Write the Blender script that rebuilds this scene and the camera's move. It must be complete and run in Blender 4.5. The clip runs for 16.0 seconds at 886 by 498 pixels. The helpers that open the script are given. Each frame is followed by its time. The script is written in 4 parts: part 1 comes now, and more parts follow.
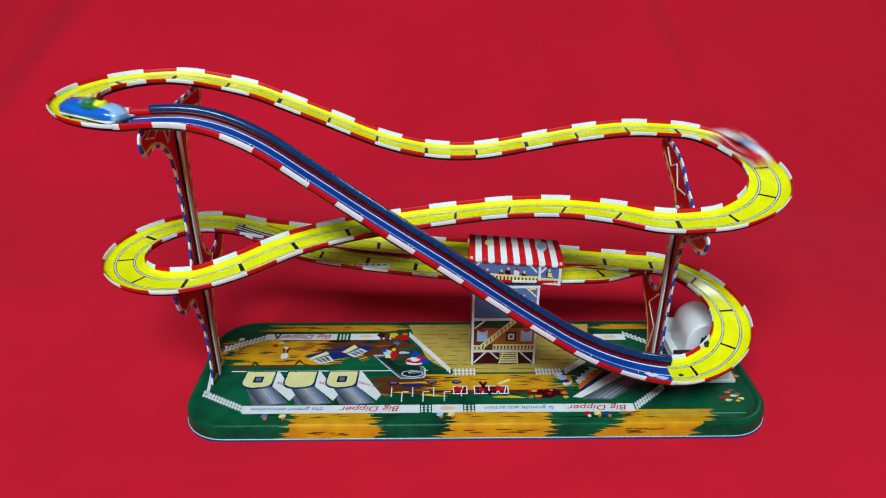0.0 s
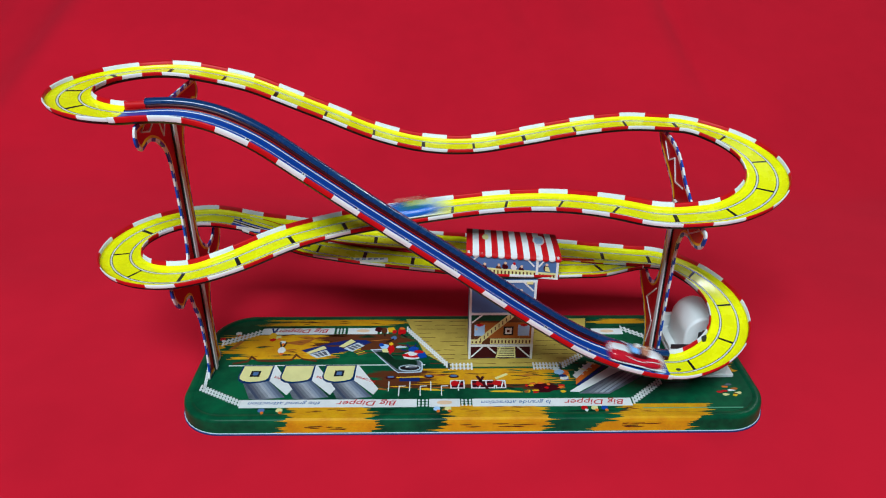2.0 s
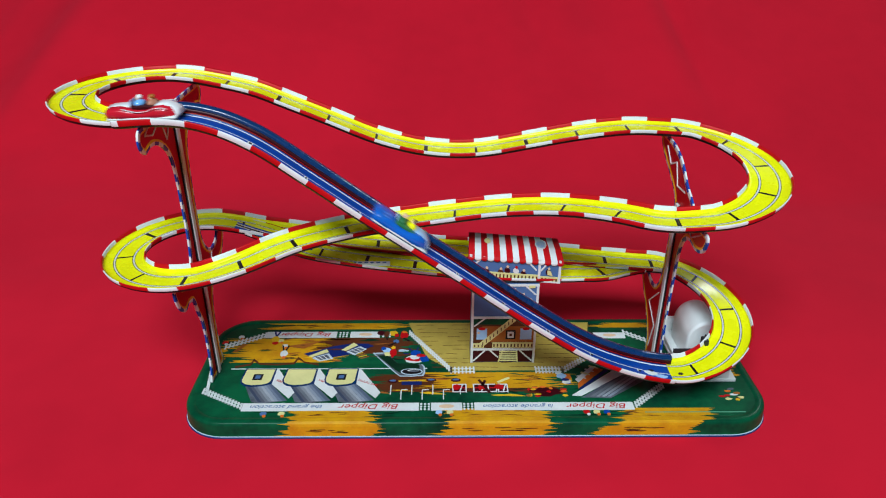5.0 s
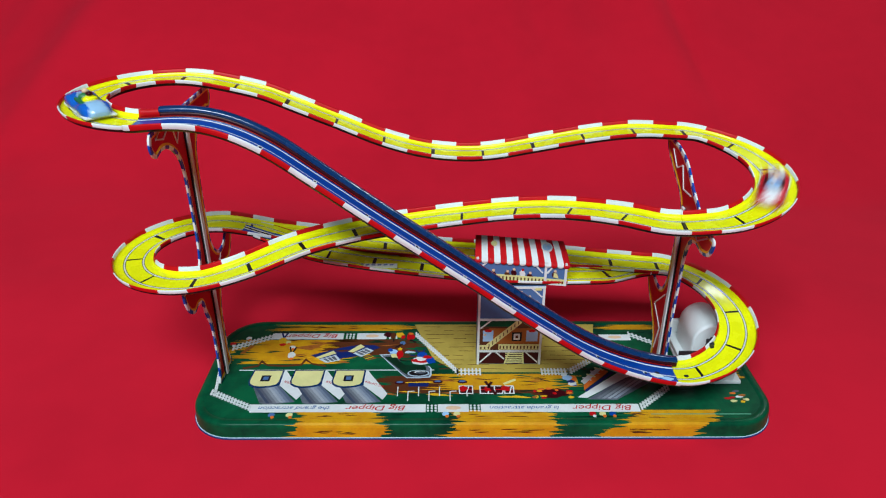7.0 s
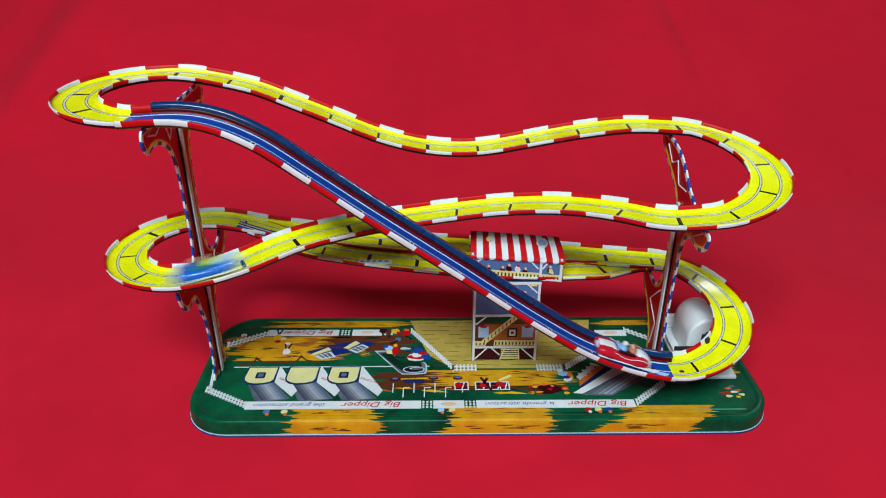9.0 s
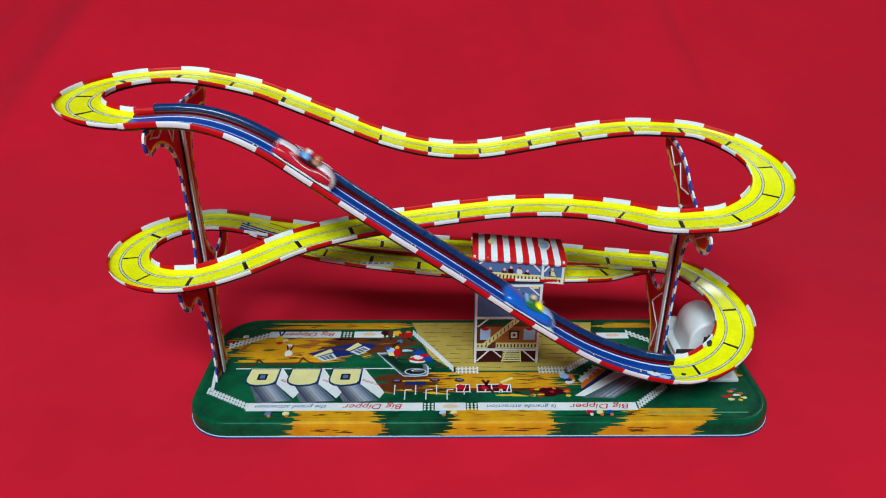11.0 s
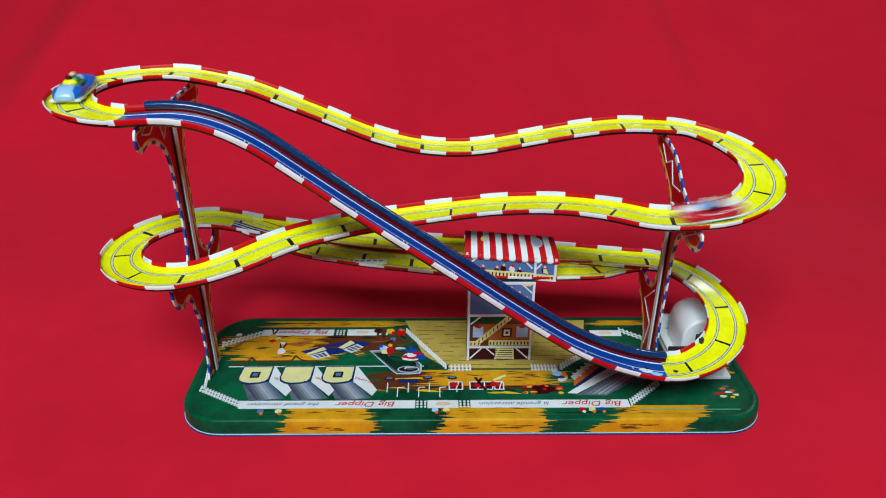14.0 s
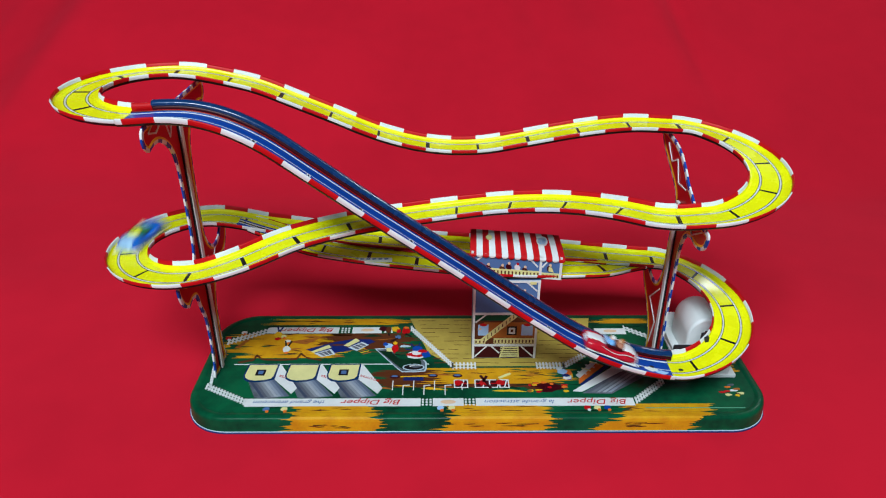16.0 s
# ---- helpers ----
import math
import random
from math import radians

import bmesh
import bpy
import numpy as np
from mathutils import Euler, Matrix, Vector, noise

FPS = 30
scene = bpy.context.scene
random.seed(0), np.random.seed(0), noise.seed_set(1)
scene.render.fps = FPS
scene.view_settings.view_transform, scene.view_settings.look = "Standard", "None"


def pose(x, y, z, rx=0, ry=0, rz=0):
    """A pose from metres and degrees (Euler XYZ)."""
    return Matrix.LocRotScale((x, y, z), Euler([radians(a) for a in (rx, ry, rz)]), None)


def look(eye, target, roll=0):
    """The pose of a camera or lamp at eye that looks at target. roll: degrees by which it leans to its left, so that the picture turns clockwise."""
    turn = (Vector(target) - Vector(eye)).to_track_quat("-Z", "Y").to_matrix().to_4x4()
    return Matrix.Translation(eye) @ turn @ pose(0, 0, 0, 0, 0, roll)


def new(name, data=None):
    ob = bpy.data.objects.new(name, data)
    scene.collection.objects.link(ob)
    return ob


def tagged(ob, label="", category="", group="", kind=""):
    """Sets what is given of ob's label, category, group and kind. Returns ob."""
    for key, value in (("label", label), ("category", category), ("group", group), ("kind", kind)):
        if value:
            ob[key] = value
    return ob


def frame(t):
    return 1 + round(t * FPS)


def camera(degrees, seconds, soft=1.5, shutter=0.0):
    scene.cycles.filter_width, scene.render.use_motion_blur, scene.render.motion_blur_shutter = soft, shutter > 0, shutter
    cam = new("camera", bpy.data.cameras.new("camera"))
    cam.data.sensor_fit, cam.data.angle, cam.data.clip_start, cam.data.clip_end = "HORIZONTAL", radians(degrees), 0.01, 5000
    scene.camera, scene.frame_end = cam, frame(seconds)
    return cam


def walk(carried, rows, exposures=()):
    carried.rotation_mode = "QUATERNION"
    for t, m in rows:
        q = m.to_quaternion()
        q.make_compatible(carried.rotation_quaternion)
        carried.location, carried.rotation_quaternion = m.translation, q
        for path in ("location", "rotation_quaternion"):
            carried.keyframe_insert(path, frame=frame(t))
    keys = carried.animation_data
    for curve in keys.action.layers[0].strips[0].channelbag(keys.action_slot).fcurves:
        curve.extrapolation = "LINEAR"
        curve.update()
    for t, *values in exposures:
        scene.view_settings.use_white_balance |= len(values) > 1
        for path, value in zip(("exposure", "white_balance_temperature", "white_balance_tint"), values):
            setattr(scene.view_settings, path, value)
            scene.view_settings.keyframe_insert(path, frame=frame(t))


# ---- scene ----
cam = camera(63.8, 16.0, soft=1.1, shutter=0.8)
PATH = [
    (0.0, look((-0.0384, -0.5661, 0.4372), (-0.0298, 0.0563, 0.1170), 0.12)),
    (0.5, look((-0.0381, -0.5655, 0.4378), (-0.0305, 0.0555, 0.1149), 0.13)),
    (1.0, look((-0.0372, -0.5653, 0.4368), (-0.0272, 0.0552, 0.1130), 0.37)),
    (1.5, look((-0.0364, -0.5658, 0.4358), (-0.0282, 0.0549, 0.1124), 0.15)),
    (2.0, look((-0.0360, -0.5652, 0.4358), (-0.0272, 0.0550, 0.1113), 0.16)),
    (2.5, look((-0.0347, -0.5648, 0.4354), (-0.0255, 0.0548, 0.1100), 0.39)),
    (3.0, look((-0.0352, -0.5647, 0.4332), (-0.0283, 0.0559, 0.1094), 0.07)),
    (3.5, look((-0.0357, -0.5645, 0.4373), (-0.0289, 0.0560, 0.1135), 0.12)),
    (4.0, look((-0.0345, -0.5642, 0.4360), (-0.0291, 0.0566, 0.1126), 0.06)),
    (6.5, look((-0.0377, -0.5687, 0.4384), (-0.0324, 0.0543, 0.1194), 0.16)),
    (7.0, look((-0.0389, -0.5682, 0.4404), (-0.0360, 0.0535, 0.1188), 0.07)),
    (7.5, look((-0.0371, -0.5676, 0.4392), (-0.0346, 0.0537, 0.1168), 0.04)),
    (8.0, look((-0.0368, -0.5675, 0.4389), (-0.0340, 0.0536, 0.1161), 0.09)),
    (8.5, look((-0.0367, -0.5680, 0.4383), (-0.0331, 0.0527, 0.1147), -0.00)),
    (9.0, look((-0.0372, -0.5664, 0.4397), (-0.0312, 0.0534, 0.1144), 0.03)),
    (11.5, look((-0.0356, -0.5664, 0.4404), (-0.0338, 0.0543, 0.1168), 0.01)),
    (12.0, look((-0.0354, -0.5658, 0.4407), (-0.0342, 0.0546, 0.1164), -0.00)),
    (12.5, look((-0.0357, -0.5662, 0.4397), (-0.0321, 0.0544, 0.1158), 0.08)),
    (13.0, look((-0.0343, -0.5673, 0.4389), (-0.0310, 0.0542, 0.1168), 0.14)),
    (13.5, look((-0.0336, -0.5676, 0.4382), (-0.0290, 0.0535, 0.1154), 0.09)),
    (14.0, look((-0.0319, -0.5676, 0.4384), (-0.0261, 0.0529, 0.1145), 0.11)),
    (14.5, look((-0.0340, -0.5675, 0.4384), (-0.0296, 0.0530, 0.1145), 0.01)),
    (15.0, look((-0.0355, -0.5690, 0.4388), (-0.0308, 0.0523, 0.1162), 0.04)),
    (15.5, look((-0.0332, -0.5682, 0.4395), (-0.0312, 0.0523, 0.1154), 0.01)),
    (16.0, look((-0.0355, -0.5671, 0.4403), (-0.0312, 0.0517, 0.1131), 0.10)),
]
walk(cam, PATH)

from mathutils.geometry import tessellate_polygon

# ---- light ----
world = bpy.data.worlds.new("room_air")
scene.world = world
world.use_nodes = True
world.node_tree.nodes["Background"].inputs[0].default_value = (0.9, 0.95, 1.0, 1)
world.node_tree.nodes["Background"].inputs[1].default_value = 0.35
scene.view_settings.exposure = 0.0


def area(name, eye, target, sx, sy, watts, colour):
    data = bpy.data.lights.new(name, "AREA")
    data.shape, data.size, data.size_y, data.energy, data.color = "RECTANGLE", sx, sy, watts, colour
    ob = new(name, data)
    ob.matrix_world = look(eye, target)
    return ob


area("ceiling_light_panel", (-0.42, -1.92, 2.38), (-0.12, 0.32, 0.1), 1.6, 0.75, 127, (0.78, 0.935, 1.05))
# unseen lamp, placed so its reflection makes the glare on the lower right bend
area("window_light", (1.93, 1.78, 2.12), (0.2, 0, 0.1), 0.34, 0.30, 9.5, (0.92, 0.97, 1.0))
# unseen lamp behind, added for gloss on the lift and a brighter far cloth
area("far_window_light", (-0.85, 2.85, 1.05), (-0.6, 0.6, 0.2), 1.5, 0.7, 15.0, (0.82, 0.93, 1.0))

# ---- materials ----


def material(name, colour, rough=0.4, metal=0.0, coat=0.0, vary=0.12, scale=60.0, bump=0.0, bump_scale=300.0, second=None, spec=0.4):
    m = bpy.data.materials.new(name)
    m.use_nodes = True
    nt = m.node_tree
    b = nt.nodes["Principled BSDF"]
    tc = nt.nodes.new("ShaderNodeTexCoord")
    n1 = nt.nodes.new("ShaderNodeTexNoise")
    n1.inputs["Scale"].default_value, n1.inputs["Detail"].default_value = scale, 4
    n2 = nt.nodes.new("ShaderNodeTexNoise")
    n2.inputs["Scale"].default_value, n2.inputs["Detail"].default_value = scale * 7, 2
    nt.links.new(tc.outputs["Object"], n1.inputs["Vector"])
    nt.links.new(tc.outputs["Object"], n2.inputs["Vector"])
    add = nt.nodes.new("ShaderNodeMath")
    add.operation = "MULTIPLY_ADD"
    add.inputs[1].default_value = 0.35
    nt.links.new(n2.outputs["Fac"], add.inputs[0])
    nt.links.new(n1.outputs["Fac"], add.inputs[2])
    ramp = nt.nodes.new("ShaderNodeValToRGB")
    low = second or tuple(c * (1 - vary) for c in colour)
    ramp.color_ramp.elements[0].position, ramp.color_ramp.elements[1].position = 0.45, 0.85
    ramp.color_ramp.elements[0].color = (*low, 1)
    ramp.color_ramp.elements[1].color = (*colour, 1)
    nt.links.new(add.outputs[0], ramp.inputs["Fac"])
    nt.links.new(ramp.outputs["Color"], b.inputs["Base Color"])
    rr = nt.nodes.new("ShaderNodeMapRange")
    rr.inputs["To Min"].default_value, rr.inputs["To Max"].default_value = max(0.02, rough - 0.06), rough + 0.08
    nt.links.new(n1.outputs["Fac"], rr.inputs["Value"])
    nt.links.new(rr.outputs["Result"], b.inputs["Roughness"])
    b.inputs["Metallic"].default_value = metal
    b.inputs["Specular IOR Level"].default_value = spec
    b.inputs["Coat Weight"].default_value = coat
    b.inputs["Coat Roughness"].default_value = 0.12
    if bump:
        n3 = nt.nodes.new("ShaderNodeTexNoise")
        n3.inputs["Scale"].default_value, n3.inputs["Detail"].default_value = bump_scale, 3
        nt.links.new(tc.outputs["Object"], n3.inputs["Vector"])
        bp = nt.nodes.new("ShaderNodeBump")
        bp.inputs["Strength"].default_value, bp.inputs["Distance"].default_value = bump, 0.001
        nt.links.new(n3.outputs["Fac"], bp.inputs["Height"])
        nt.links.new(bp.outputs["Normal"], b.inputs["Normal"])
    return m


TIN = dict(rough=0.34, coat=0.0, spec=0.16, bump=0.05, bump_scale=90)
yellow = material("yellow_lithographed_tin", (0.86, 0.84, 0.004), rough=0.26, coat=0.32, spec=0.2, bump=0.05, bump_scale=90)
red = material("red_lithographed_tin", (0.50, 0.005, 0.008), rough=0.36, spec=0.16, bump=0.05, bump_scale=90)
white = material("white_lithographed_tin", (0.70, 0.71, 0.69), **TIN)
grey = material("grey_printed_line", (0.62, 0.62, 0.56), **TIN)
line_dark = material("dark_olive_printed_line", (0.035, 0.035, 0.02), **TIN)
black = material("black_ink_and_shade", (0.008, 0.008, 0.010), **TIN)
blue = material("blue_lithographed_tin", (0.001, 0.055, 0.33), rough=0.30, coat=0.25, spec=0.12)
navy = material("navy_enamelled_tin", (0.0018, 0.030, 0.110), rough=0.26, coat=0.7, bump=0.22, bump_scale=60)
maroon = material("maroon_tin", (0.045, 0.003, 0.006), **TIN)
rust = material("rust_brown_print", (0.36, 0.11, 0.02), **TIN)
green = material("green_lithographed_tin", (0.002, 0.098, 0.038), rough=0.3, coat=0.0, spec=0.12, scale=22, bump=0.05, bump_scale=90, second=(0.001, 0.026, 0.014))
green_dark = material("dark_green_brushwork", (0.002, 0.030, 0.014), rough=0.3, coat=0.0, spec=0.15, vary=0.4, scale=80)
ochre = material("ochre_printed_ground", (0.64, 0.32, 0.008), rough=0.34, coat=0.0, spec=0.15, scale=70, second=(0.52, 0.21, 0.008))
straw = material("straw_printed_boards", (0.50, 0.36, 0.07), rough=0.34, coat=0.0, spec=0.15, scale=60, vary=0.2)
brown = material("brown_printed_ink", (0.10, 0.028, 0.010), **TIN)
gold = material("golden_yellow_print", (0.75, 0.42, 0.015), **TIN)
deep_blue = material("deep_blue_print", (0.004, 0.020, 0.130), **TIN)
emboss_highlight = material("pale_green_highlight", (0.10, 0.32, 0.19), **TIN)
steel_blue = material("pale_blue_print", (0.075, 0.155, 0.33), **TIN)
sky_blue = material("sky_blue_print", (0.35, 0.55, 0.8), **TIN)
cream = material("cream_print", (0.72, 0.66, 0.28), **TIN)
shade_grey = material("grey_shaded_print", (0.13, 0.15, 0.18), rough=0.34, coat=0.0, spec=0.15, vary=0.5, scale=120)
orange = material("orange_print", (0.75, 0.16, 0.02), **TIN)
skin = material("pale_print", (0.75, 0.5, 0.32), **TIN)
plastic = material("pale_grey_plastic", (0.72, 0.74, 0.72), rough=0.38, vary=0.08, scale=30, bump=0.08, bump_scale=200)
dark_plastic = material("black_plastic", (0.02, 0.022, 0.025), rough=0.35)
rim_blue = material("blue_rim_enamel", (0.012, 0.035, 0.14), **TIN)
rim_pale = material("pale_rim_line", (0.45, 0.55, 0.62), **TIN)
car_red = material("red_car_enamel", (0.55, 0.01, 0.025), rough=0.22, coat=0.6)
car_blue = material("blue_car_enamel", (0.006, 0.12, 0.52), rough=0.22, coat=0.6)
car_white = material("white_car_enamel", (0.8, 0.8, 0.8), rough=0.25, coat=0.5)
car_sky = material("light_blue_car_enamel", (0.16, 0.42, 0.78), rough=0.25, coat=0.5)
car_pale = material("pale_blue_car_enamel", (0.30, 0.50, 0.70), rough=0.25, coat=0.5)
car_tan = material("tan_car_print", (0.42, 0.17, 0.10), rough=0.4)
car_green = material("green_car_print", (0.02, 0.16, 0.05), rough=0.4)
wall_paint = material("grey_wall_paint", (0.07, 0.07, 0.07), rough=0.8, scale=3, bump=0.1, bump_scale=120)
cloth_red = material("red_cotton_cloth", (0.60, 0.0095, 0.0260), rough=0.75, vary=0.12, scale=4, bump=0.12, bump_scale=1800)
for nt in (cloth_red.node_tree,):
    nt.nodes["Principled BSDF"].inputs["Sheen Weight"].default_value = 0.11
    nt.nodes["Principled BSDF"].inputs["Sheen Tint"].default_value = (1.0, 0.34, 0.50, 1)
    nt.nodes["Principled BSDF"].inputs["Specular IOR Level"].default_value = 0.03

SHADES = [material("booth_shading_print", c, **TIN) for c in ((0.045, 0.06, 0.10), (0.09, 0.10, 0.13), (0.15, 0.165, 0.19), (0.24, 0.26, 0.29), (0.33, 0.36, 0.40), (0.26, 0.30, 0.36), (0.16, 0.20, 0.27), (0.09, 0.12, 0.18))]

# ---- building blocks ----


def part(name, bm, mats, parent=None, label="", smooth=False):
    me = bpy.data.meshes.new(name)
    bm.to_mesh(me)
    bm.free()
    for m in mats if isinstance(mats, (list, tuple)) else [mats]:
        me.materials.append(m)
    if smooth:
        for f in me.polygons:
            f.use_smooth = True
    ob = new(name, me)
    ob.parent = parent
    if label:
        ob["label"] = label
    return ob


def box(bm, x0, x1, y0, y1, z0, z1, mat=0, bevel=0.0):
    before = set(bm.faces)
    made = bmesh.ops.create_cube(bm, size=1, matrix=Matrix.LocRotScale(((x0 + x1) / 2, (y0 + y1) / 2, (z0 + z1) / 2), None, (x1 - x0, y1 - y0, z1 - z0)))
    if bevel:
        edges = list({e for v in made["verts"] for e in v.link_edges})
        bmesh.ops.bevel(bm, geom=edges, offset=bevel, segments=2, affect="EDGES", profile=0.5)
    for f in set(bm.faces) - before:
        f.material_index = mat
    return bm


def prism(bm, pts, lift, depth, plane="z", mat=0):
    """A flat shape of 2D points, raised by depth: over z = lift, or standing at y = lift (towards -y) or x = lift."""
    def place(p, k):
        if plane == "z":
            return (p[0], p[1], lift + k)
        if plane == "y":
            return (p[0], lift - k, p[1])
        return (lift + k, p[0], p[1])
    lowv = [bm.verts.new(place(p, 0)) for p in pts]
    topv = [bm.verts.new(place(p, depth)) for p in pts]
    fs = [bm.faces.new(topv), bm.faces.new(lowv[::-1])]
    for i in range(len(pts)):
        j = (i + 1) % len(pts)
        fs.append(bm.faces.new((lowv[i], lowv[j], topv[j], topv[i])))
    for f in fs:
        f.material_index = mat
    bmesh.ops.recalc_face_normals(bm, faces=fs)
    bmesh.ops.triangulate(bm, faces=[f for f in fs if len(f.verts) > 4])


def hermite(knots, x):
    """A smooth curve through (x, value) knots."""
    xs = [k[0] for k in knots]
    ys = [k[1] for k in knots]
    n = len(xs)
    if xs[0] > xs[-1]:
        xs, ys = xs[::-1], ys[::-1]
    x = min(max(x, xs[0]), xs[-1])
    i = max(0, min(n - 2, int(np.searchsorted(xs, x)) - 1))

    def slope(k):
        if k == 0 or k == n - 1:
            return 0.0
        a, b = (ys[k] - ys[k - 1]) / (xs[k] - xs[k - 1]), (ys[k + 1] - ys[k]) / (xs[k + 1] - xs[k])
        return (a * (xs[k + 1] - xs[k]) + b * (xs[k] - xs[k - 1])) / (xs[k + 1] - xs[k - 1])
    h = xs[i + 1] - xs[i]
    t = (x - xs[i]) / h
    return ((2 * t**3 - 3 * t**2 + 1) * ys[i] + (t**3 - 2 * t**2 + t) * h * slope(i)
            + (3 * t**2 - 2 * t**3) * ys[i + 1] + (t**3 - t**2) * h * slope(i + 1))


# ---- the track's course: clockwise, up the lift, round four bends ----
MID_Y, BEND = -0.007, 0.056
FRONT, BACK = MID_Y - BEND, MID_Y + BEND
X_UL, X_UR, X_LL, X_LR = -0.2627, 0.1850, -0.2515, 0.1808
LIFT_Z = [(0.1808, 0.0545), (0.1683, 0.0550), (0.1325, 0.0628), (0.0883, 0.0821), (0.0508, 0.1065), (-0.0224, 0.1595), (-0.0948, 0.2112), (-0.1316, 0.2385), (-0.1714, 0.2668), (-0.1939, 0.2775), (-0.2163, 0.2832), (-0.2391, 0.2840), (-0.2627, 0.2824)]
UPPER_Z = [(-0.2627, 0.2878), (-0.2169, 0.2812), (-0.1892, 0.2740), (-0.1738, 0.2676), (-0.1307, 0.2498), (-0.0879, 0.2320), (-0.0433, 0.2210), (0.0002, 0.2196), (0.045, 0.2270), (0.0893, 0.2352), (0.1335, 0.2404), (0.185, 0.2388)]
MID_PLAN = [(0.1850, -0.063), (0.1550, -0.0625), (0.1361, -0.0590), (0.1147, -0.0455), (0.0732, -0.0200), (0.0274, -0.0050), (-0.021, 0.0019), (-0.0705, -0.0011), (-0.1187, -0.0131), (-0.1599, -0.0331), (-0.1984, -0.0560), (-0.2200, -0.0625), (-0.2515, -0.063)]
MID_Z = [(0.1850, 0.2010), (0.1548, 0.1988), (0.1147, 0.1982), (0.0732, 0.1928), (0.0274, 0.1860), (-0.021, 0.1776), (-0.0705, 0.1715), (-0.1187, 0.1680), (-0.1599, 0.1650), (-0.1984, 0.1575), (-0.2149, 0.1538), (-0.2515, 0.1470)]
LOW_PLAN = [(-0.2515, 0.049), (-0.215, 0.051), (-0.17, 0.0565), (-0.10, 0.0569), (0.09, 0.0569), (0.138, 0.0540), (0.1808, 0.049)]
LOW_Z = [(-0.2515, 0.1488), (-0.192, 0.1368), (-0.13, 0.1250), (-0.0526, 0.1170), (0.0907, 0.1060), (0.138, 0.1025), (0.1808, 0.1018)]
SIDE_PLAN = [(-0.2150, 0.0500), (-0.185, 0.0430), (-0.155, 0.0290), (-0.12, 0.0255), (0.095, 0.0250), (0.12, 0.0300), (0.145, 0.0420), (0.165, 0.0480)]
STEP = 0.0011


def run(x0, x1, plan, height):
    n = int(abs(x1 - x0) / 0.0008)
    out = []
    for i in range(n):
        x = x0 + (x1 - x0) * i / n
        out.append((x, plan if isinstance(plan, float) else hermite(plan, x), hermite(height, x)))
    return out


def bend(xc, side, z0, z1, lift, front_first):
    out = []
    for i in range(220):
        u = i / 220
        a = math.pi * (u - 0.5) * (1 if front_first else -1)
        out.append((xc + side * BEND * math.cos(a), MID_Y + BEND * math.sin(a), z0 + (z1 - z0) * u + lift * 4 * u * (1 - u)))
    return out


def even(pts, closed=False):
    """The same course in equal steps, smoothed a little."""
    p = np.array(pts)
    if closed:
        p = np.vstack([p, p[:1]])
    s = np.concatenate([[0], np.cumsum(np.linalg.norm(np.diff(p, axis=0), axis=1))])
    n = int(round(s[-1] / STEP))
    q = np.stack([np.interp(np.linspace(0, s[-1], n + 1), s, p[:, k]) for k in range(3)], 1)
    if closed:
        q = q[:-1]
        for _ in range(60):
            q = q * 0.5 + (np.roll(q, 1, 0) + np.roll(q, -1, 0)) * 0.25
    return q


legs = [run(X_LR, X_UL, FRONT, LIFT_Z), bend(X_UL, -1, 0.2824, 0.2878, 0.0010, True), run(X_UL, X_UR, BACK, UPPER_Z),
        bend(X_UR, 1, 0.2388, 0.2010, 0.0004, False), run(X_UR, X_LL, MID_PLAN, MID_Z), bend(X_LL, -1, 0.1470, 0.1488, -0.0020, True),
        run(X_LL, X_LR, LOW_PLAN, LOW_Z), bend(X_LR, 1, 0.1018, 0.0545, -0.0003, False)]
COURSE = even([p for leg in legs for p in leg], closed=True)
COUNT = len(COURSE)


def nearest(x, y, z):
    return int(np.argmin(((COURSE - np.array((x, y, z))) ** 2).sum(1)))


def frames_of(pts, closed):
    t = np.roll(pts, -1, 0) - np.roll(pts, 1, 0) if closed else np.gradient(pts, axis=0)
    t = t / np.linalg.norm(t, axis=1)[:, None]
    left = np.cross(np.array((0, 0, 1.0)), t)
    left = left / np.linalg.norm(left, axis=1)[:, None]
    return t, left, np.cross(t, left)


C_T, C_LEFT, C_UP = frames_of(COURSE, True)


def sweep(bm, pts, left, up, profile, paint):
    """Runs a closed profile(i) of (u, v) points along the course; paint(i, j) gives the material of each face."""
    rings = []
    for i in range(len(pts)):
        rings.append([bm.verts.new(pts[i] + left[i] * u + up[i] * v) for u, v in profile(i)])
    n = len(rings[0])
    for i in range(len(pts) - 1):
        for j in range(n):
            k = (j + 1) % n
            f = bm.faces.new((rings[i][j], rings[i + 1][j], rings[i + 1][k], rings[i][k]))
            f.material_index = paint(i, j)
            f.smooth = True
    bm.faces.new(rings[0])
    bm.faces.new(rings[-1][::-1])


HALF, WALL, FLARE = 0.0160, 0.0046, 0.0010
FLOOR = [0.0152, 0.0088, 0.0083, 0.0070, 0.0065, 0.0010, -0.0010, -0.0065, -0.0070, -0.0083, -0.0088, -0.0136, -0.0152]
LIFT_FLOOR = [0.0148, 0.0098, 0.0088, 0.0072, 0.0056, 0.0044, 0.0035, 0.0000, -0.0030, -0.0050, -0.0058, -0.0067, -0.0085]


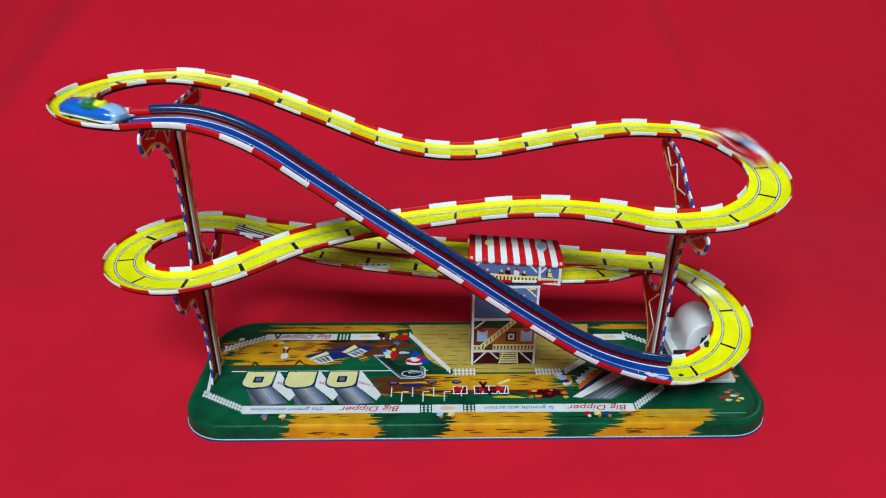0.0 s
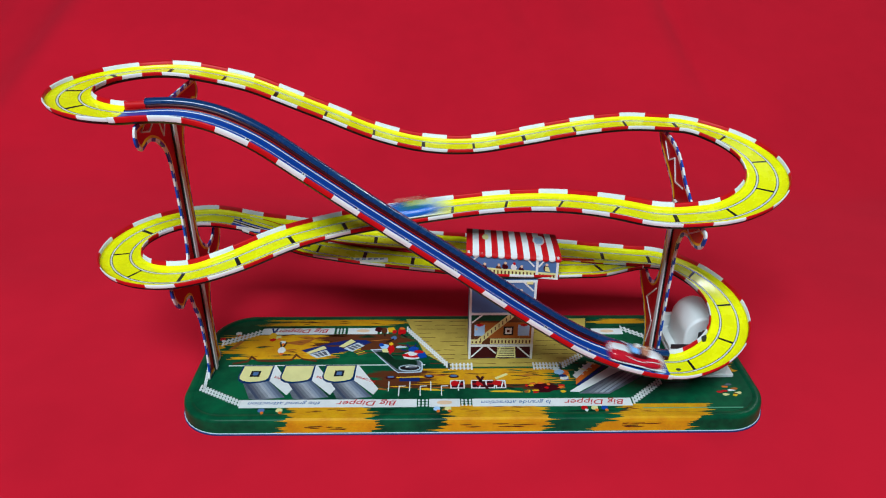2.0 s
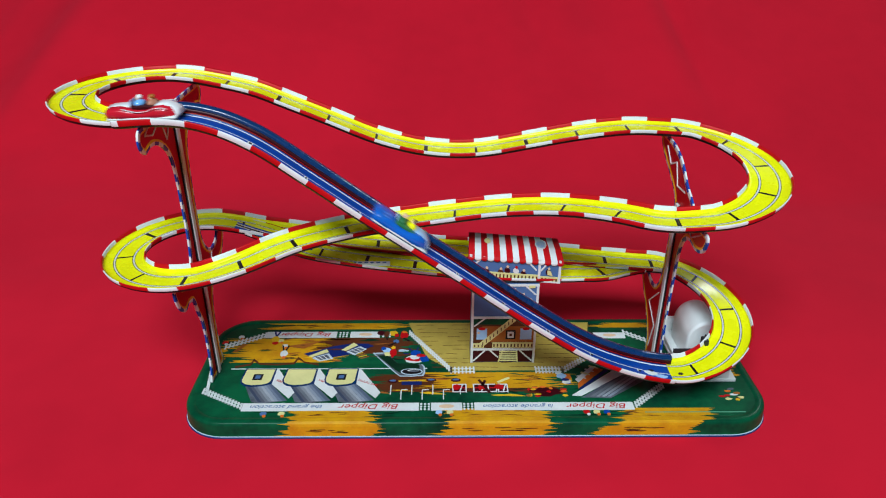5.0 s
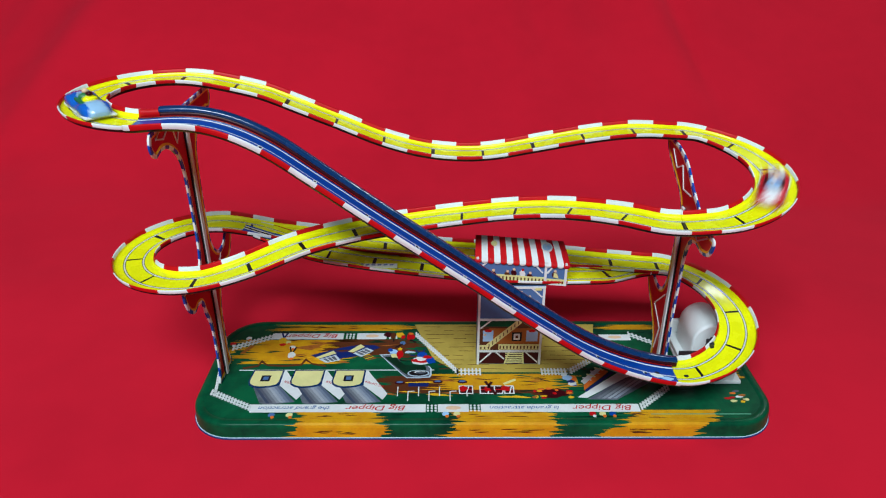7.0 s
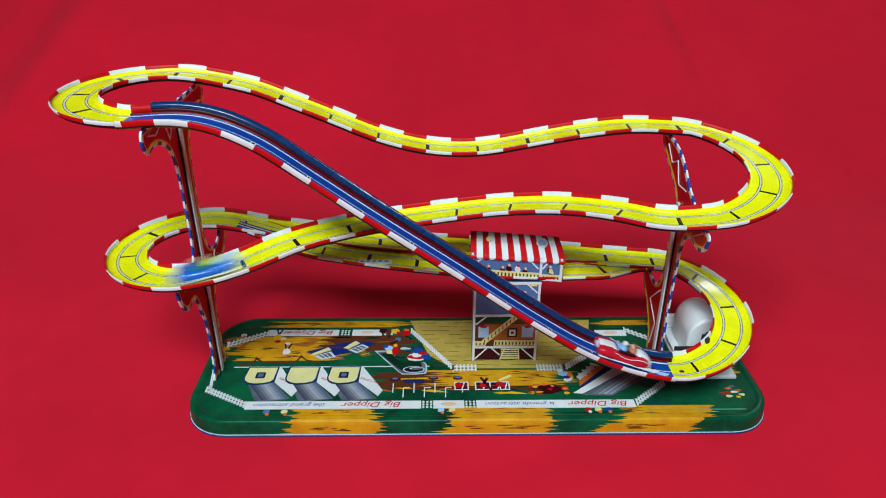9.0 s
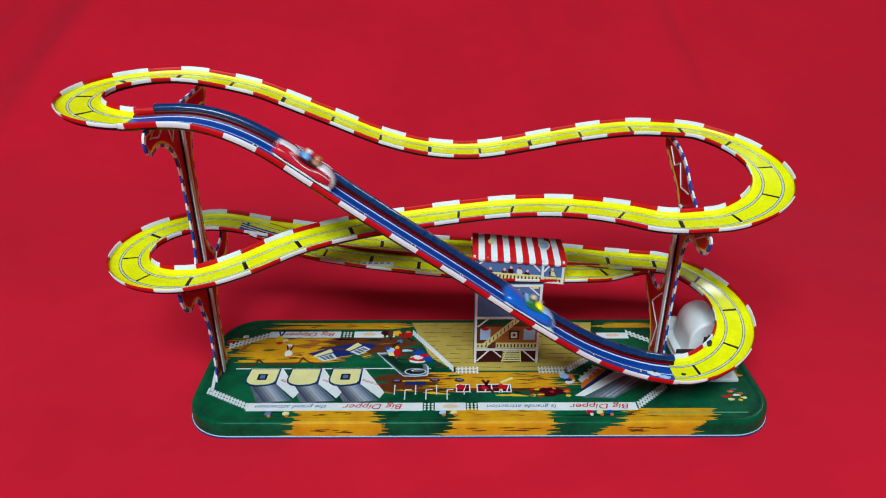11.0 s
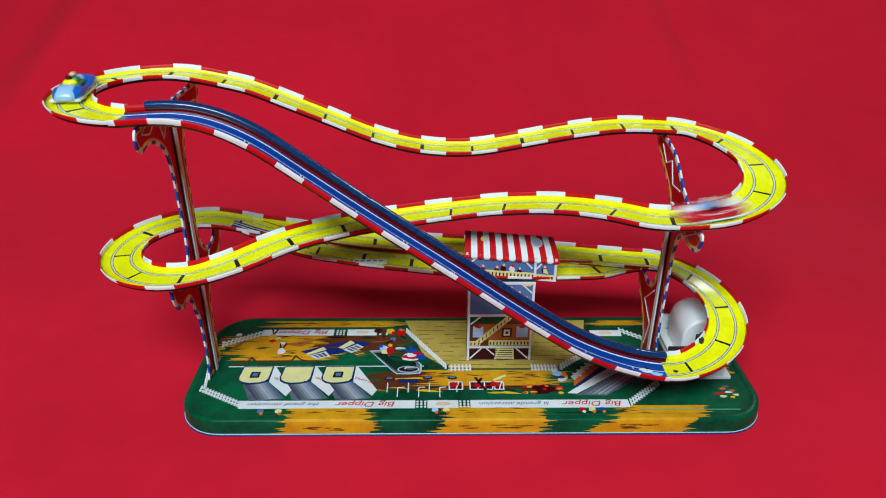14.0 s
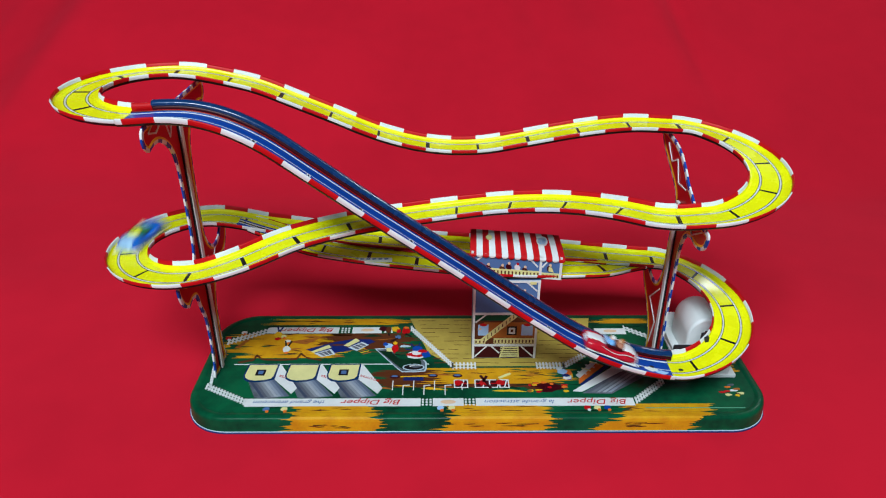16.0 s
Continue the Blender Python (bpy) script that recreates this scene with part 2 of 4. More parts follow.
def channel(hl=1.0, hr=1.0, skirt=0.0012):
    """The cross-section of the pressed channel with flared walls scaled by hl and hr, and a skirt folded under it."""
    def wall(h, cut):
        return [(HALF - 0.0012, -0.0010 - skirt), (HALF + 0.0004, -0.0008), (HALF + 0.0006 + FLARE * h * 0.15, WALL * h * 0.12), (HALF + 0.0010 + FLARE * h, WALL * h - 0.0003), (HALF + 0.0004 + FLARE * h, WALL * h + 0.0004),
                (HALF - 0.0002 + FLARE * h * 0.85, WALL * h * 0.86), (HALF - 0.0003 + FLARE * h * cut, WALL * h * cut), (HALF - 0.0004, 0.0004 * min(1, h * 4))]
    return wall(hl, 0.38) + [(u, 0.0) for u in FLOOR] + [(-u, v) for u, v in reversed(wall(hr, 0.44))]


def lift_channel():
    """The lift's narrower channel: one flared wall, and a low fold on the guard's side."""
    return ([(HALF - 0.0012, -0.0026), (HALF + 0.0004, -0.0008), (HALF + 0.0006, -0.0004), (HALF + 0.0016, 0.0033), (HALF + 0.0010, 0.0041), (HALF + 0.0004, 0.0034), (HALF, 0.0012), (HALF - 0.0004, 0.0004)] + [(u, 0.0) for u in LIFT_FLOOR]
            + [(-0.0088, 0.0006), (-0.0091, 0.0010), (-0.0093, 0.0014), (-0.0097, 0.0016), (-0.0101, 0.0014), (-0.0101, 0.0002), (-0.0101, -0.0010), (-0.0090, -0.0040)])


TRACK_PAINT = [yellow, red, white, grey, black, blue, maroon, navy, line_dark]
# beats of the printed pattern: place along the course, and count
BEATS = [(0, -2.86), (120, 0), (376, 6), (498, 8.9), (542, 10.0), (624, 12), (1038, 22), (1234, 27), (1622, 36), (1939, 44), (2347, 54), (2376, 55.5)]
BEAT_AT, BEAT_N = [b[0] for b in BEATS], [b[1] for b in BEATS]


def track_painter(place, lift=False):
    def paint(i, j):
        beat = float(np.interp(place(i), BEAT_AT, BEAT_N))
        part_of = beat - math.floor(beat)
        if lift and 20 < j < 27:
            return 1 if j in (23, 24) else 6
        if j in (2, 3, 4, 5, 22, 23, 24, 25) or lift and j == 6:
            return 2 if part_of < 0.5 else 1
        # underside in black: dark bare tin, with the shadow below the rim painted in
        if j < 2 or j > 25:
            return 4
        tick = part_of < 0.055
        if lift:
            if j in (13, 19):
                return 2
            if part_of < 0.075 and j in (11, 12):
                return 4 if 0.018 < part_of < 0.057 else 2
            return 5
        if j in (6, 7, 20, 21):
            return 0
        if tick and 8 < j < 18:
            return 2 if j in (10, 16) else 4
        if j in (10, 16):
            return 3
        if j in (9, 11, 15, 17):
            return 8
        return 0
    return paint

# ---- the setting: cloth and plain room ----


# long soft folds: place, heading, half width, height, half length
FOLDS = [(-0.66, 0.90, 81, 0.055, 0.008, 0.45), (-0.665, 0.80, 80, 0.080, 0.050, 0.42), (-0.83, 0.78, 82, 0.06, 0.028, 0.40), (-0.58, 0.92, 82, 0.05, -0.007, 0.35), (-0.76, 0.46, 60, 0.050, -0.012, 0.25),
         (0.425, 0.90, 104, 0.020, -0.012, 0.20), (0.365, 0.92, 104, 0.032, 0.011, 0.22), (0.26, 0.94, 106, 0.035, -0.007, 0.22), (0.08, 0.94, 104, 0.035, 0.009, 0.22), (0.14, 0.94, 104, 0.030, -0.010, 0.22),
         (-0.25, 0.95, 95, 0.035, 0.006, 0.20), (-0.62, 0.15, 20, 0.050, 0.004, 0.25), (-0.50, 0.00, 12, 0.050, -0.003, 0.25)]


def cloth_height(x, y):
    rise = max(0.0, y - 0.42)
    z = 0.80 * rise * rise / (rise + 0.35)
    away = min(1.0, max(0.0, (math.hypot(max(0, abs(x) - 0.30), max(0, abs(y) - 0.11)) - 0.03) / 0.35))
    z += away * 0.010 * noise.noise((x * 2.1, y * 1.3, 0.0)) + away * 0.0040 * noise.noise((x * 7, y * 4, 3.0))
    # long soft folds, fanning out of the far left and far middle: place, heading, half width, height, half length
    for px, py, ang, width, height, reach in FOLDS:
        dx, dy = x - px, y - py
        c, s = math.cos(radians(ang)), math.sin(radians(ang))
        along, across = dx * c + dy * s, -dx * s + dy * c
        across += 0.02 * math.sin(along * 5)
        if height > 0.025 and across < 0:
            width *= 4.0
        z += away * height * math.exp(-(across / width) ** 2) * math.exp(-(along / reach) ** 2)
    return z


def build_cloth():
    bm = bmesh.new()
    nx, ny = 340, 260
    grid = [[bm.verts.new((x, y, cloth_height(x, y))) for x in np.linspace(-1.9, 1.9, nx)] for y in np.linspace(-1.0, 2.3, ny)]
    for j in range(ny - 1):
        for i in range(nx - 1):
            bm.faces.new((grid[j][i], grid[j][i + 1], grid[j + 1][i + 1], grid[j + 1][i]))
    ob = part("backdrop_cloth", bm, cloth_red, smooth=True)
    tagged(ob, "bright red cotton cloth spread flat, with soft folds behind", "cloth", kind="structure")


def build_room():
    # unseen enclosure added for bounced light, kept dark so that shadows stay deep
    for name, dims in (("wall_north", (-2.6, 2.6, 3.0, 3.1, -0.05, 3.0)), ("wall_south", (-2.6, 2.6, -2.6, -2.5, -0.05, 3.0)),
                       ("wall_west", (-2.7, -2.6, -2.6, 3.1, -0.05, 3.0)), ("wall_east", (2.25, 2.35, -2.6, 3.1, -0.05, 3.0))):
        bm = bmesh.new()
        box(bm, *dims)
        tagged(part(name, bm, wall_paint), "unseen dark grey wall closing the room", "wall", kind="structure")
    bm = bmesh.new()
    box(bm, -2.7, 2.7, -2.6, 3.1, 3.0, 3.1)
    tagged(part("ceiling", bm, wall_paint), "unseen dark grey ceiling closing the room", "ceiling", kind="structure")
    bm = bmesh.new()
    box(bm, -2.7, 2.7, -2.6, 3.1, -0.15, -0.05)
    tagged(part("floor", bm, wall_paint), "plain grey room floor", "floor", kind="structure")


build_cloth()
build_room()

# ---- the toy ----
toy = tagged(new("toy_roller_coaster"), "colourful lithographed tin toy roller coaster with yellow track", "toy")
LEN, DEEP, TOP, CORNER = 0.53, 0.167, 0.016, 0.040


def rounded(hx, hy, r, n=10):
    pts = []
    for cx, cy, a0 in ((hx - r, hy - r, 0), (-hx + r, hy - r, 90), (-hx + r, -hy + r, 180), (hx - r, -hy + r, 270)):
        for i in range(n + 1):
            a = radians(a0 + 90 * i / n)
            pts.append((cx + r * math.cos(a), cy + r * math.sin(a)))
    return pts


def build_base():
    bm = bmesh.new()
    levels = [(0.0016, 0.0, 1), (0.0018, 0.0010, 1), (0.0012, 0.0017, 2), (0.0006, 0.0021, 0), (0.0004, 0.0045, 0), (0.0, TOP - 0.0035, 0), (-0.0006, TOP - 0.0012, 0), (-0.0022, TOP, 0), (-0.0075, TOP, 0), (-0.0085, TOP - 0.0006, 0)]
    rings = [[bm.verts.new((x, y, z)) for x, y in rounded(LEN / 2 + o, DEEP / 2 + o, CORNER + o)] for o, z, _ in levels]
    n = len(rings[0])
    for k in range(len(levels) - 1):
        for i in range(n):
            f = bm.faces.new((rings[k][i], rings[k][(i + 1) % n], rings[k + 1][(i + 1) % n], rings[k + 1][i]))
            f.material_index = levels[k][2]
            f.smooth = k > 2
    bm.faces.new(rings[-1])
    bm.faces.new(rings[0][::-1])
    return part("base", bm, [green, rim_blue, rim_pale], toy, "green pressed tin base with printed fairground scene")


base = build_base()
Z = TOP - 0.0006
INK = 0.00025


def decal(name, pts, mat, level=1, label="", parent=None):
    bm = bmesh.new()
    prism(bm, pts, Z - 0.0002, 0.0002 + INK * level)
    return part(name, bm, mat, parent or base, label)


def ragged(x0, x1, y0, y1, seed, tooth=0.010, n=14):
    """A brushed patch with ragged ends."""
    rnd = random.Random(seed)
    n = int(n * 1.6)
    ys = [y0 + (y1 - y0) * (i + (rnd.uniform(-0.3, 0.3) if 0 < i < n - 1 else 0)) / (n - 1) for i in range(n)]
    sway = [tooth * 0.7 * math.sin(0.8 * i + seed) for i in range(n)]
    right = [(x1 + sway[i] + (1 if i % 2 else -1) * rnd.uniform(0.1, 1.0) * tooth, ys[i]) for i in range(n)]
    leftside = [(x0 + sway[-i] + (1 if i % 2 else -1) * rnd.uniform(0.1, 1.0) * tooth, ys[i]) for i in range(n - 1, -1, -1)]
    return right + leftside


def bar(a, b, w):
    dx, dy = b[0] - a[0], b[1] - a[1]
    d = math.hypot(dx, dy)
    nx, ny = -dy / d * w / 2, dx / d * w / 2
    return [(a[0] + nx, a[1] + ny), (a[0] - nx, a[1] - ny), (b[0] - nx, b[1] - ny), (b[0] + nx, b[1] + ny)]


def blob(cx, cy, rx, ry, n=10, seed=0, rough=0.0):
    rnd = random.Random(seed)
    return [(cx + rx * math.cos(2 * math.pi * i / n) * (1 + rnd.uniform(-rough, rough)), cy + ry * math.sin(2 * math.pi * i / n) * (1 + rnd.uniform(-rough, rough))) for i in range(n)]


def words(name, text, x, y, size, mat, turn=180, z=None, plane="z", label="", parent=None, lean=0.0, wide=1.0):
    data = bpy.data.curves.new(name, "FONT")
    data.body, data.size, data.align_x, data.align_y, data.shear = text, size, "CENTER", "CENTER", lean
    data.extrude = 0.00004
    tmp = new(name + "_outline", data)
    me = bpy.data.meshes.new_from_object(tmp.evaluated_get(bpy.context.evaluated_depsgraph_get()))
    bpy.data.objects.remove(tmp)
    me.materials.clear()
    me.materials.append(mat)
    rotz = Matrix.Rotation(radians(turn), 4, "Z") @ Matrix.Diagonal((wide, 1, 1, 1))
    me.transform(Matrix.Translation((x, y, z if z is not None else Z + INK * 3)) @ rotz if plane == "z" else Matrix.Translation((x, y, z)) @ Matrix.Rotation(radians(90), 4, "X") @ rotz)
    ob = new(name, me)
    ob.parent = parent or base
    if label:
        ob["label"] = label
    return ob


def fence(x0, y0, x1, y1, tall=0.011, gap=0.0042, lean=(0.0, 1.0)):
    """A printed picket fence from one point to another."""
    bm = bmesh.new()
    n = max(2, int(math.hypot(x1 - x0, y1 - y0) / gap))
    for i in range(n + 1):
        x, y = x0 + (x1 - x0) * i / n, y0 + (y1 - y0) * i / n
        prism(bm, bar((x, y), (x + lean[0] * tall, y + lean[1] * tall), 0.0016), Z - 0.0002, 0.0002 + INK * 3)
    for k in (0.25, 0.72):
        o = (lean[0] * tall * k, lean[1] * tall * k)
        prism(bm, bar((x0 + o[0], y0 + o[1]), (x1 + o[0], y1 + o[1]), 0.0011), Z - 0.0002, 0.0002 + INK * 2.6)
    return part("printed_fence", bm, white, base, "white printed picket fence")


PATCHES = ((-0.163, -0.093), (-0.028, 0.056), (0.120, 0.194))
# the front edge of the plate, unrolled from the top down: length along it, y, z
FRONT_EDGE = [(0.0, -0.0640, Z + 0.0003), (0.0112, -0.0751, Z + 0.0003), (0.0124, -0.0762, TOP + 0.0003), (0.0171, -0.0812, TOP + 0.0003), (0.0188, -0.0832, TOP - 0.0010), (0.0212, -0.0838, TOP - 0.0034), (0.0300, -0.0842, 0.0046), (0.0318, -0.0844, 0.0026)]


def wrapped_patch(x0, x1, seed):
    """Ochre brushwork of many ragged strokes that runs from the top over the rolled edge and down the front."""
    rnd = random.Random(seed)
    cuts = [q[0] for q in FRONT_EDGE]
    bm = bmesh.new()
    n, top = 46, cuts[-1]
    lean_l, lean_r = rnd.uniform(0.7, 1.1), rnd.uniform(0.3, 0.7)
    left, right = 0.0, 0.0
    rows = sorted(set([top * i / n for i in range(n + 1)] + cuts))
    ends = []
    for i, v in enumerate(rows):
        if i % 3 == 0:
            left, right = rnd.uniform(-0.011, 0.008), rnd.uniform(-0.008, 0.012)
        tip = 1.0 if i % 3 == 1 else 0.35
        sway = 0.010 * math.sin(v / top * 3.0 + seed)
        ends.append((x0 - lean_l * (v - 0.012) + left * tip + sway, x1 + lean_r * (0.014 - v) + right * tip + sway))
    verts = []
    for v, (a, b) in zip(rows, ends):
        y, z = float(np.interp(v, cuts, [q[1] for q in FRONT_EDGE])), float(np.interp(v, cuts, [q[2] for q in FRONT_EDGE]))
        verts.append([bm.verts.new((a + (b - a) * k / 3, y, z)) for k in range(4)])
    for i in range(len(rows) - 1):
        for k in range(3):
            bm.faces.new((verts[i][k], verts[i + 1][k], verts[i + 1][k + 1], verts[i][k + 1]))
    bmesh.ops.recalc_face_normals(bm, faces=bm.faces)
    part("printed_ground_patch", bm, ochre, base, "ochre brushed ground over the front edge")


def build_base_print():
    # ochre brushed ground, in front and behind
    for k, (x0, x1) in enumerate(PATCHES):
        wrapped_patch(x0, x1, 30 + k)
    decal("printed_ground_patch", ragged(-0.236, -0.135, 0.006, 0.047, 3, 0.016, 16), ochre)
    decal("printed_ground_patch", ragged(-0.200, -0.075, 0.064, 0.0755, 4, 0.020, 7), ochre)
    decal("printed_ground_patch", ragged(-0.150, -0.070, 0.034, 0.048, 5, 0.014, 7), brown)
    decal("printed_ground_patch", ragged(0.140, 0.190, 0.066, 0.0750, 6, 0.012, 6), ochre)
    decal("printed_ground_patch", ragged(0.241, 0.2510, -0.018, 0.034, 8, 0.004, 18), ochre)
    decal("printed_ground_patch", ragged(-0.256, -0.249, -0.004, 0.030, 9, 0.003, 10), ochre)
    decal("printed_ground_patch", ragged(-0.095, 0.060, -0.040, -0.014, 7, 0.012, 12), brown)
    decal("printed_ground_patch", ragged(-0.040, 0.078, -0.035, -0.011, 17, 0.014, 10), ochre, 1.4)
    # the station yard of boards
    yard = [(-0.066, 0.0755), (0.126, 0.0755), (0.112, 0.008), (0.090, -0.008), (-0.022, -0.008), (-0.046, 0.014)]
    decal("station_yard", yard, straw, 1.8, "straw-coloured printed board yard")
    bm = bmesh.new()
    rnd = random.Random(5)
    for k in range(11):
        y = -0.003 + k * 0.0074
        x = -0.040 - max(0, y) * 0.25
        while x < 0.108:
            w = rnd.uniform(0.006, 0.03)
            prism(bm, bar((x, y + rnd.uniform(-.0006, .0006)), (min(x + w, 0.112), y + rnd.uniform(-.0006, .0006)), 0.0005), Z - 0.0002, 0.0002 + INK * 2.4)
            x += w + rnd.uniform(0.003, 0.02)
    part("board_joint", bm, brown, base, "dark printed joints between yard boards")
    # a crease across the middle of the plate
    decal("printed_line", bar((-0.235, -0.0045), (-0.045, -0.0045), 0.0008), white, 2)
    # highlight of the embossed border, painted as a pale green line
    decal("printed_line", bar((0.150, -0.0700), (0.240, -0.0700), 0.0006), emboss_highlight, 3)
    # fences and banners
    fence(-0.064, 0.052, -0.022, -0.012, 0.009, 0.0036)
    fence(-0.022, -0.0130, 0.000, -0.0130, 0.0105, 0.0032)
    fence(0.060, -0.0130, 0.086, -0.0130, 0.0105, 0.0032)
    fence(0.086, -0.0130, 0.112, 0.008, 0.009, 0.0034)
    fence(-0.250, 0.028, -0.214, 0.048, 0.010, 0.0040)
    fence(-0.256, 0.000, -0.250, -0.040, 0.003, 0.0040, (1.0, 0.0))
    fence(-0.252, -0.042, -0.212, -0.064, 0.008, 0.0034)
    fence(0.1442, -0.0640, 0.1760, -0.0365, 0.009, 0.0036)
    fence(0.160, 0.052, 0.190, 0.030, 0.009, 0.0045)
    for x0, x1, y0, y1 in ((-0.211, -0.052, -0.0665, -0.0560), (-0.041, -0.013, -0.0665, -0.0560), (-0.002, 0.142, -0.0665, -0.0560),
                           (-0.213, -0.140, 0.0485, 0.0590), (-0.126, -0.095, 0.0485, 0.0590), (0.128, 0.160, 0.046, 0.056)):
        decal("printed_banner", [(x0, y0), (x1, y0), (x1, y1), (x0, y1)], white, 2, "white printed banner board")
    for gx, gy in ((-0.0465, -0.0612), (-0.0075, -0.0612), (-0.133, 0.0538), (-0.088, 0.0538)):
        bm = bmesh.new()
        for dx in (-0.0035, 0.0, 0.0035):
            for dy in (-0.0035, 0.0, 0.0035):
                prism(bm, blob(gx + dx, gy + dy, 0.0012, 0.0013, 6), Z - 0.0002, 0.0002 + INK * 2.2)
        part("printed_gate", bm, white, base)
    words("banner_lettering", "Big Dipper", -0.0965, -0.0612, 0.0094, red, lean=0.25, wide=1.32)
    words("banner_lettering", "the grand attraction", -0.171, -0.0612, 0.0066, steel_blue, lean=0.3, wide=1.22)
    words("banner_lettering", "Big Dipper", 0.109, -0.0612, 0.0094, red, lean=0.25, wide=1.32)
    words("banner_lettering", "la grande attraction", 0.038, -0.0612, 0.0066, steel_blue, lean=0.3, wide=1.22)
    words("banner_lettering", "Big Dipper", -0.172, 0.0537, 0.0094, red, lean=0.25, wide=1.32)
    for x, y in ((-0.027, -0.0612), (-0.110, 0.0537), (0.144, 0.051)):
        decal("banner_emblem", blob(x, y, 0.007, 0.0026, 14), skin, 3)
    # three ticket booths drawn in slant view
    for k in range(3):
        x = -0.2175 + k * 0.0397
        decal("printed_booth_side", [(x, -0.026), (x + 0.0245, -0.026), (x + 0.045, -0.052), (x + 0.024, -0.056), (x + 0.013, -0.054)], shade_grey, 1.8)
        for q, shade in enumerate(SHADES):
            o, o2 = 0.0031 * q, 0.0031 * (q + 1)
            decal("printed_booth_band", [(x + o, -0.0262), (x + o2, -0.0262), (x + 0.0195 + o2 * 0.98, -0.0545 + 0.0003 * q), (x + 0.0195 + o * 0.98, -0.0545 + 0.0003 * q)], shade, 1.95)
        decal("printed_booth_front", [(x + 0.0255, -0.006), (x + 0.029, -0.0055), (x + 0.050, -0.041), (x + 0.046, -0.049), (x + 0.0255, -0.027)], white, 2, "white printed booth front")
        decal("printed_booth_edge", [(x - 0.003, -0.0045), (x + 0.027, -0.0045), (x + 0.0265, -0.028), (x + 0.018, -0.0315), (x + 0.008, -0.0325), (x + 0.001, -0.0310), (x - 0.003, -0.0275), (x - 0.0045, -0.022)], navy, 2.2)
        decal("printed_booth_roof", [(x - 0.0015, -0.0060), (x + 0.0255, -0.0060), (x + 0.0245, -0.0235), (x + 0.0225, -0.0270), (x + 0.017, -0.0290), (x + 0.008, -0.0300), (x + 0.002, -0.0285), (x - 0.002, -0.0255), (x - 0.003, -0.0215)], cream, 2.8, "cream printed booth roof")
        if k != 1:
            decal("printed_booth_hatch", [(x + 0.007, -0.0135), (x + 0.016, -0.0135), (x + 0.0155, -0.0225), (x + 0.0065, -0.0225)], black, 3.4)
            decal("printed_booth_hatch", [(x + 0.009, -0.0155), (x + 0.014, -0.0155), (x + 0.0137, -0.0205), (x + 0.0087, -0.0205)], steel_blue, 4)
        words("booth_lettering", "BIG DIPPER" if k == 2 else "PER", x + 0.037 - (0.0 if k == 2 else 0.004), -0.0265 + (0 if k == 2 else 0.003), 0.0042, red, z=Z + INK * 2.6, turn=155)
    # the fairground drawn on the plate: hills, boats, a bowl ride, a crowd
    rnd = random.Random(21)
    decal("printed_ground_patch", ragged(-0.150, -0.066, 0.026, 0.044, 71, 0.012, 9), brown, 1.2)
    decal("printed_ground_patch", ragged(-0.120, -0.070, 0.012, 0.030, 72, 0.012, 11), brown, 1.25)
    decal("printed_ground_patch", ragged(-0.128, -0.076, 0.010, 0.020, 61, 0.010, 8), green, 1.5)
    ridge = [(-0.2327, -0.0002), (-0.2188, 0.0038), (-0.2166, 0.0121), (-0.2098, 0.0049), (-0.1928, 0.0036), (-0.1764, 0.0057), (-0.1733, 0.0151), (-0.1664, 0.0072), (-0.1519, 0.0034)]
    decal("printed_hills", ridge + [(x + 0.001, y - (0.0045 if y > 0.01 else 0.0024)) for x, y in ridge[::-1]], brown, 1.7, "brown printed hill outline")
    decal("printed_hill", [(-0.2413, 0.0234), (-0.2339, 0.0365), (-0.2290, 0.0372), (-0.2370, 0.0230)], rust, 1.65)
    decal("printed_hill", [(-0.1907, 0.0330), (-0.1562, 0.0411), (-0.1700, 0.0290), (-0.1760, 0.0300)], rust, 1.65)
    decal("printed_lake", [(-0.1690, 0.0200), (-0.1406, 0.0327), (-0.1250, 0.0372), (-0.1060, 0.0372), (-0.1000, 0.0330), (-0.1250, 0.0180), (-0.1426, 0.0130), (-0.1560, 0.0120)], deep_blue, 1.8, "dark blue printed lake")
    for top, hull in (([(-0.1635, 0.0160), (-0.1472, 0.0275), (-0.1440, 0.0228), (-0.1600, 0.0141)], [(-0.1598, 0.0128), (-0.1438, 0.0204), (-0.1384, 0.0118), (-0.1515, 0.0071)]),
                      ([(-0.1321, 0.0261), (-0.1209, 0.0386), (-0.1160, 0.0343), (-0.1272, 0.0245)], [(-0.1270, 0.0229), (-0.1136, 0.0326), (-0.1065, 0.0276), (-0.1179, 0.0170)])):
        decal("printed_boat", top, cream, 2.6, "cream printed boat")
        decal("printed_boat", hull, rim_pale, 2.2)
        mid = [(sum(p[0] for p in hull) / 4, sum(p[1] for p in hull) / 4)]
        decal("printed_boat", [(mid[0][0] + (x - mid[0][0]) * 0.78, mid[0][1] + (y - mid[0][1]) * 0.72) for x, y in hull], shade_grey, 2.5)
        for k in range(4):
            t = (k + 0.5) / 4
            lo = (hull[0][0] + (hull[1][0] - hull[0][0]) * t, hull[0][1] + (hull[1][1] - hull[0][1]) * t)
            hi = (hull[3][0] + (hull[2][0] - hull[3][0]) * t, hull[3][1] + (hull[2][1] - hull[3][1]) * t)
            decal("printed_boat_line", bar(lo, hi, 0.0007), white, 2.8)
    for k in range(5):
        decal("printed_jetty_plank", bar((-0.1203 + k * 0.0022, 0.0205 - k * 0.0022), (-0.1120 + k * 0.0022, 0.0240 - k * 0.0022), 0.0012), gold if k % 2 else rust, 2.1)
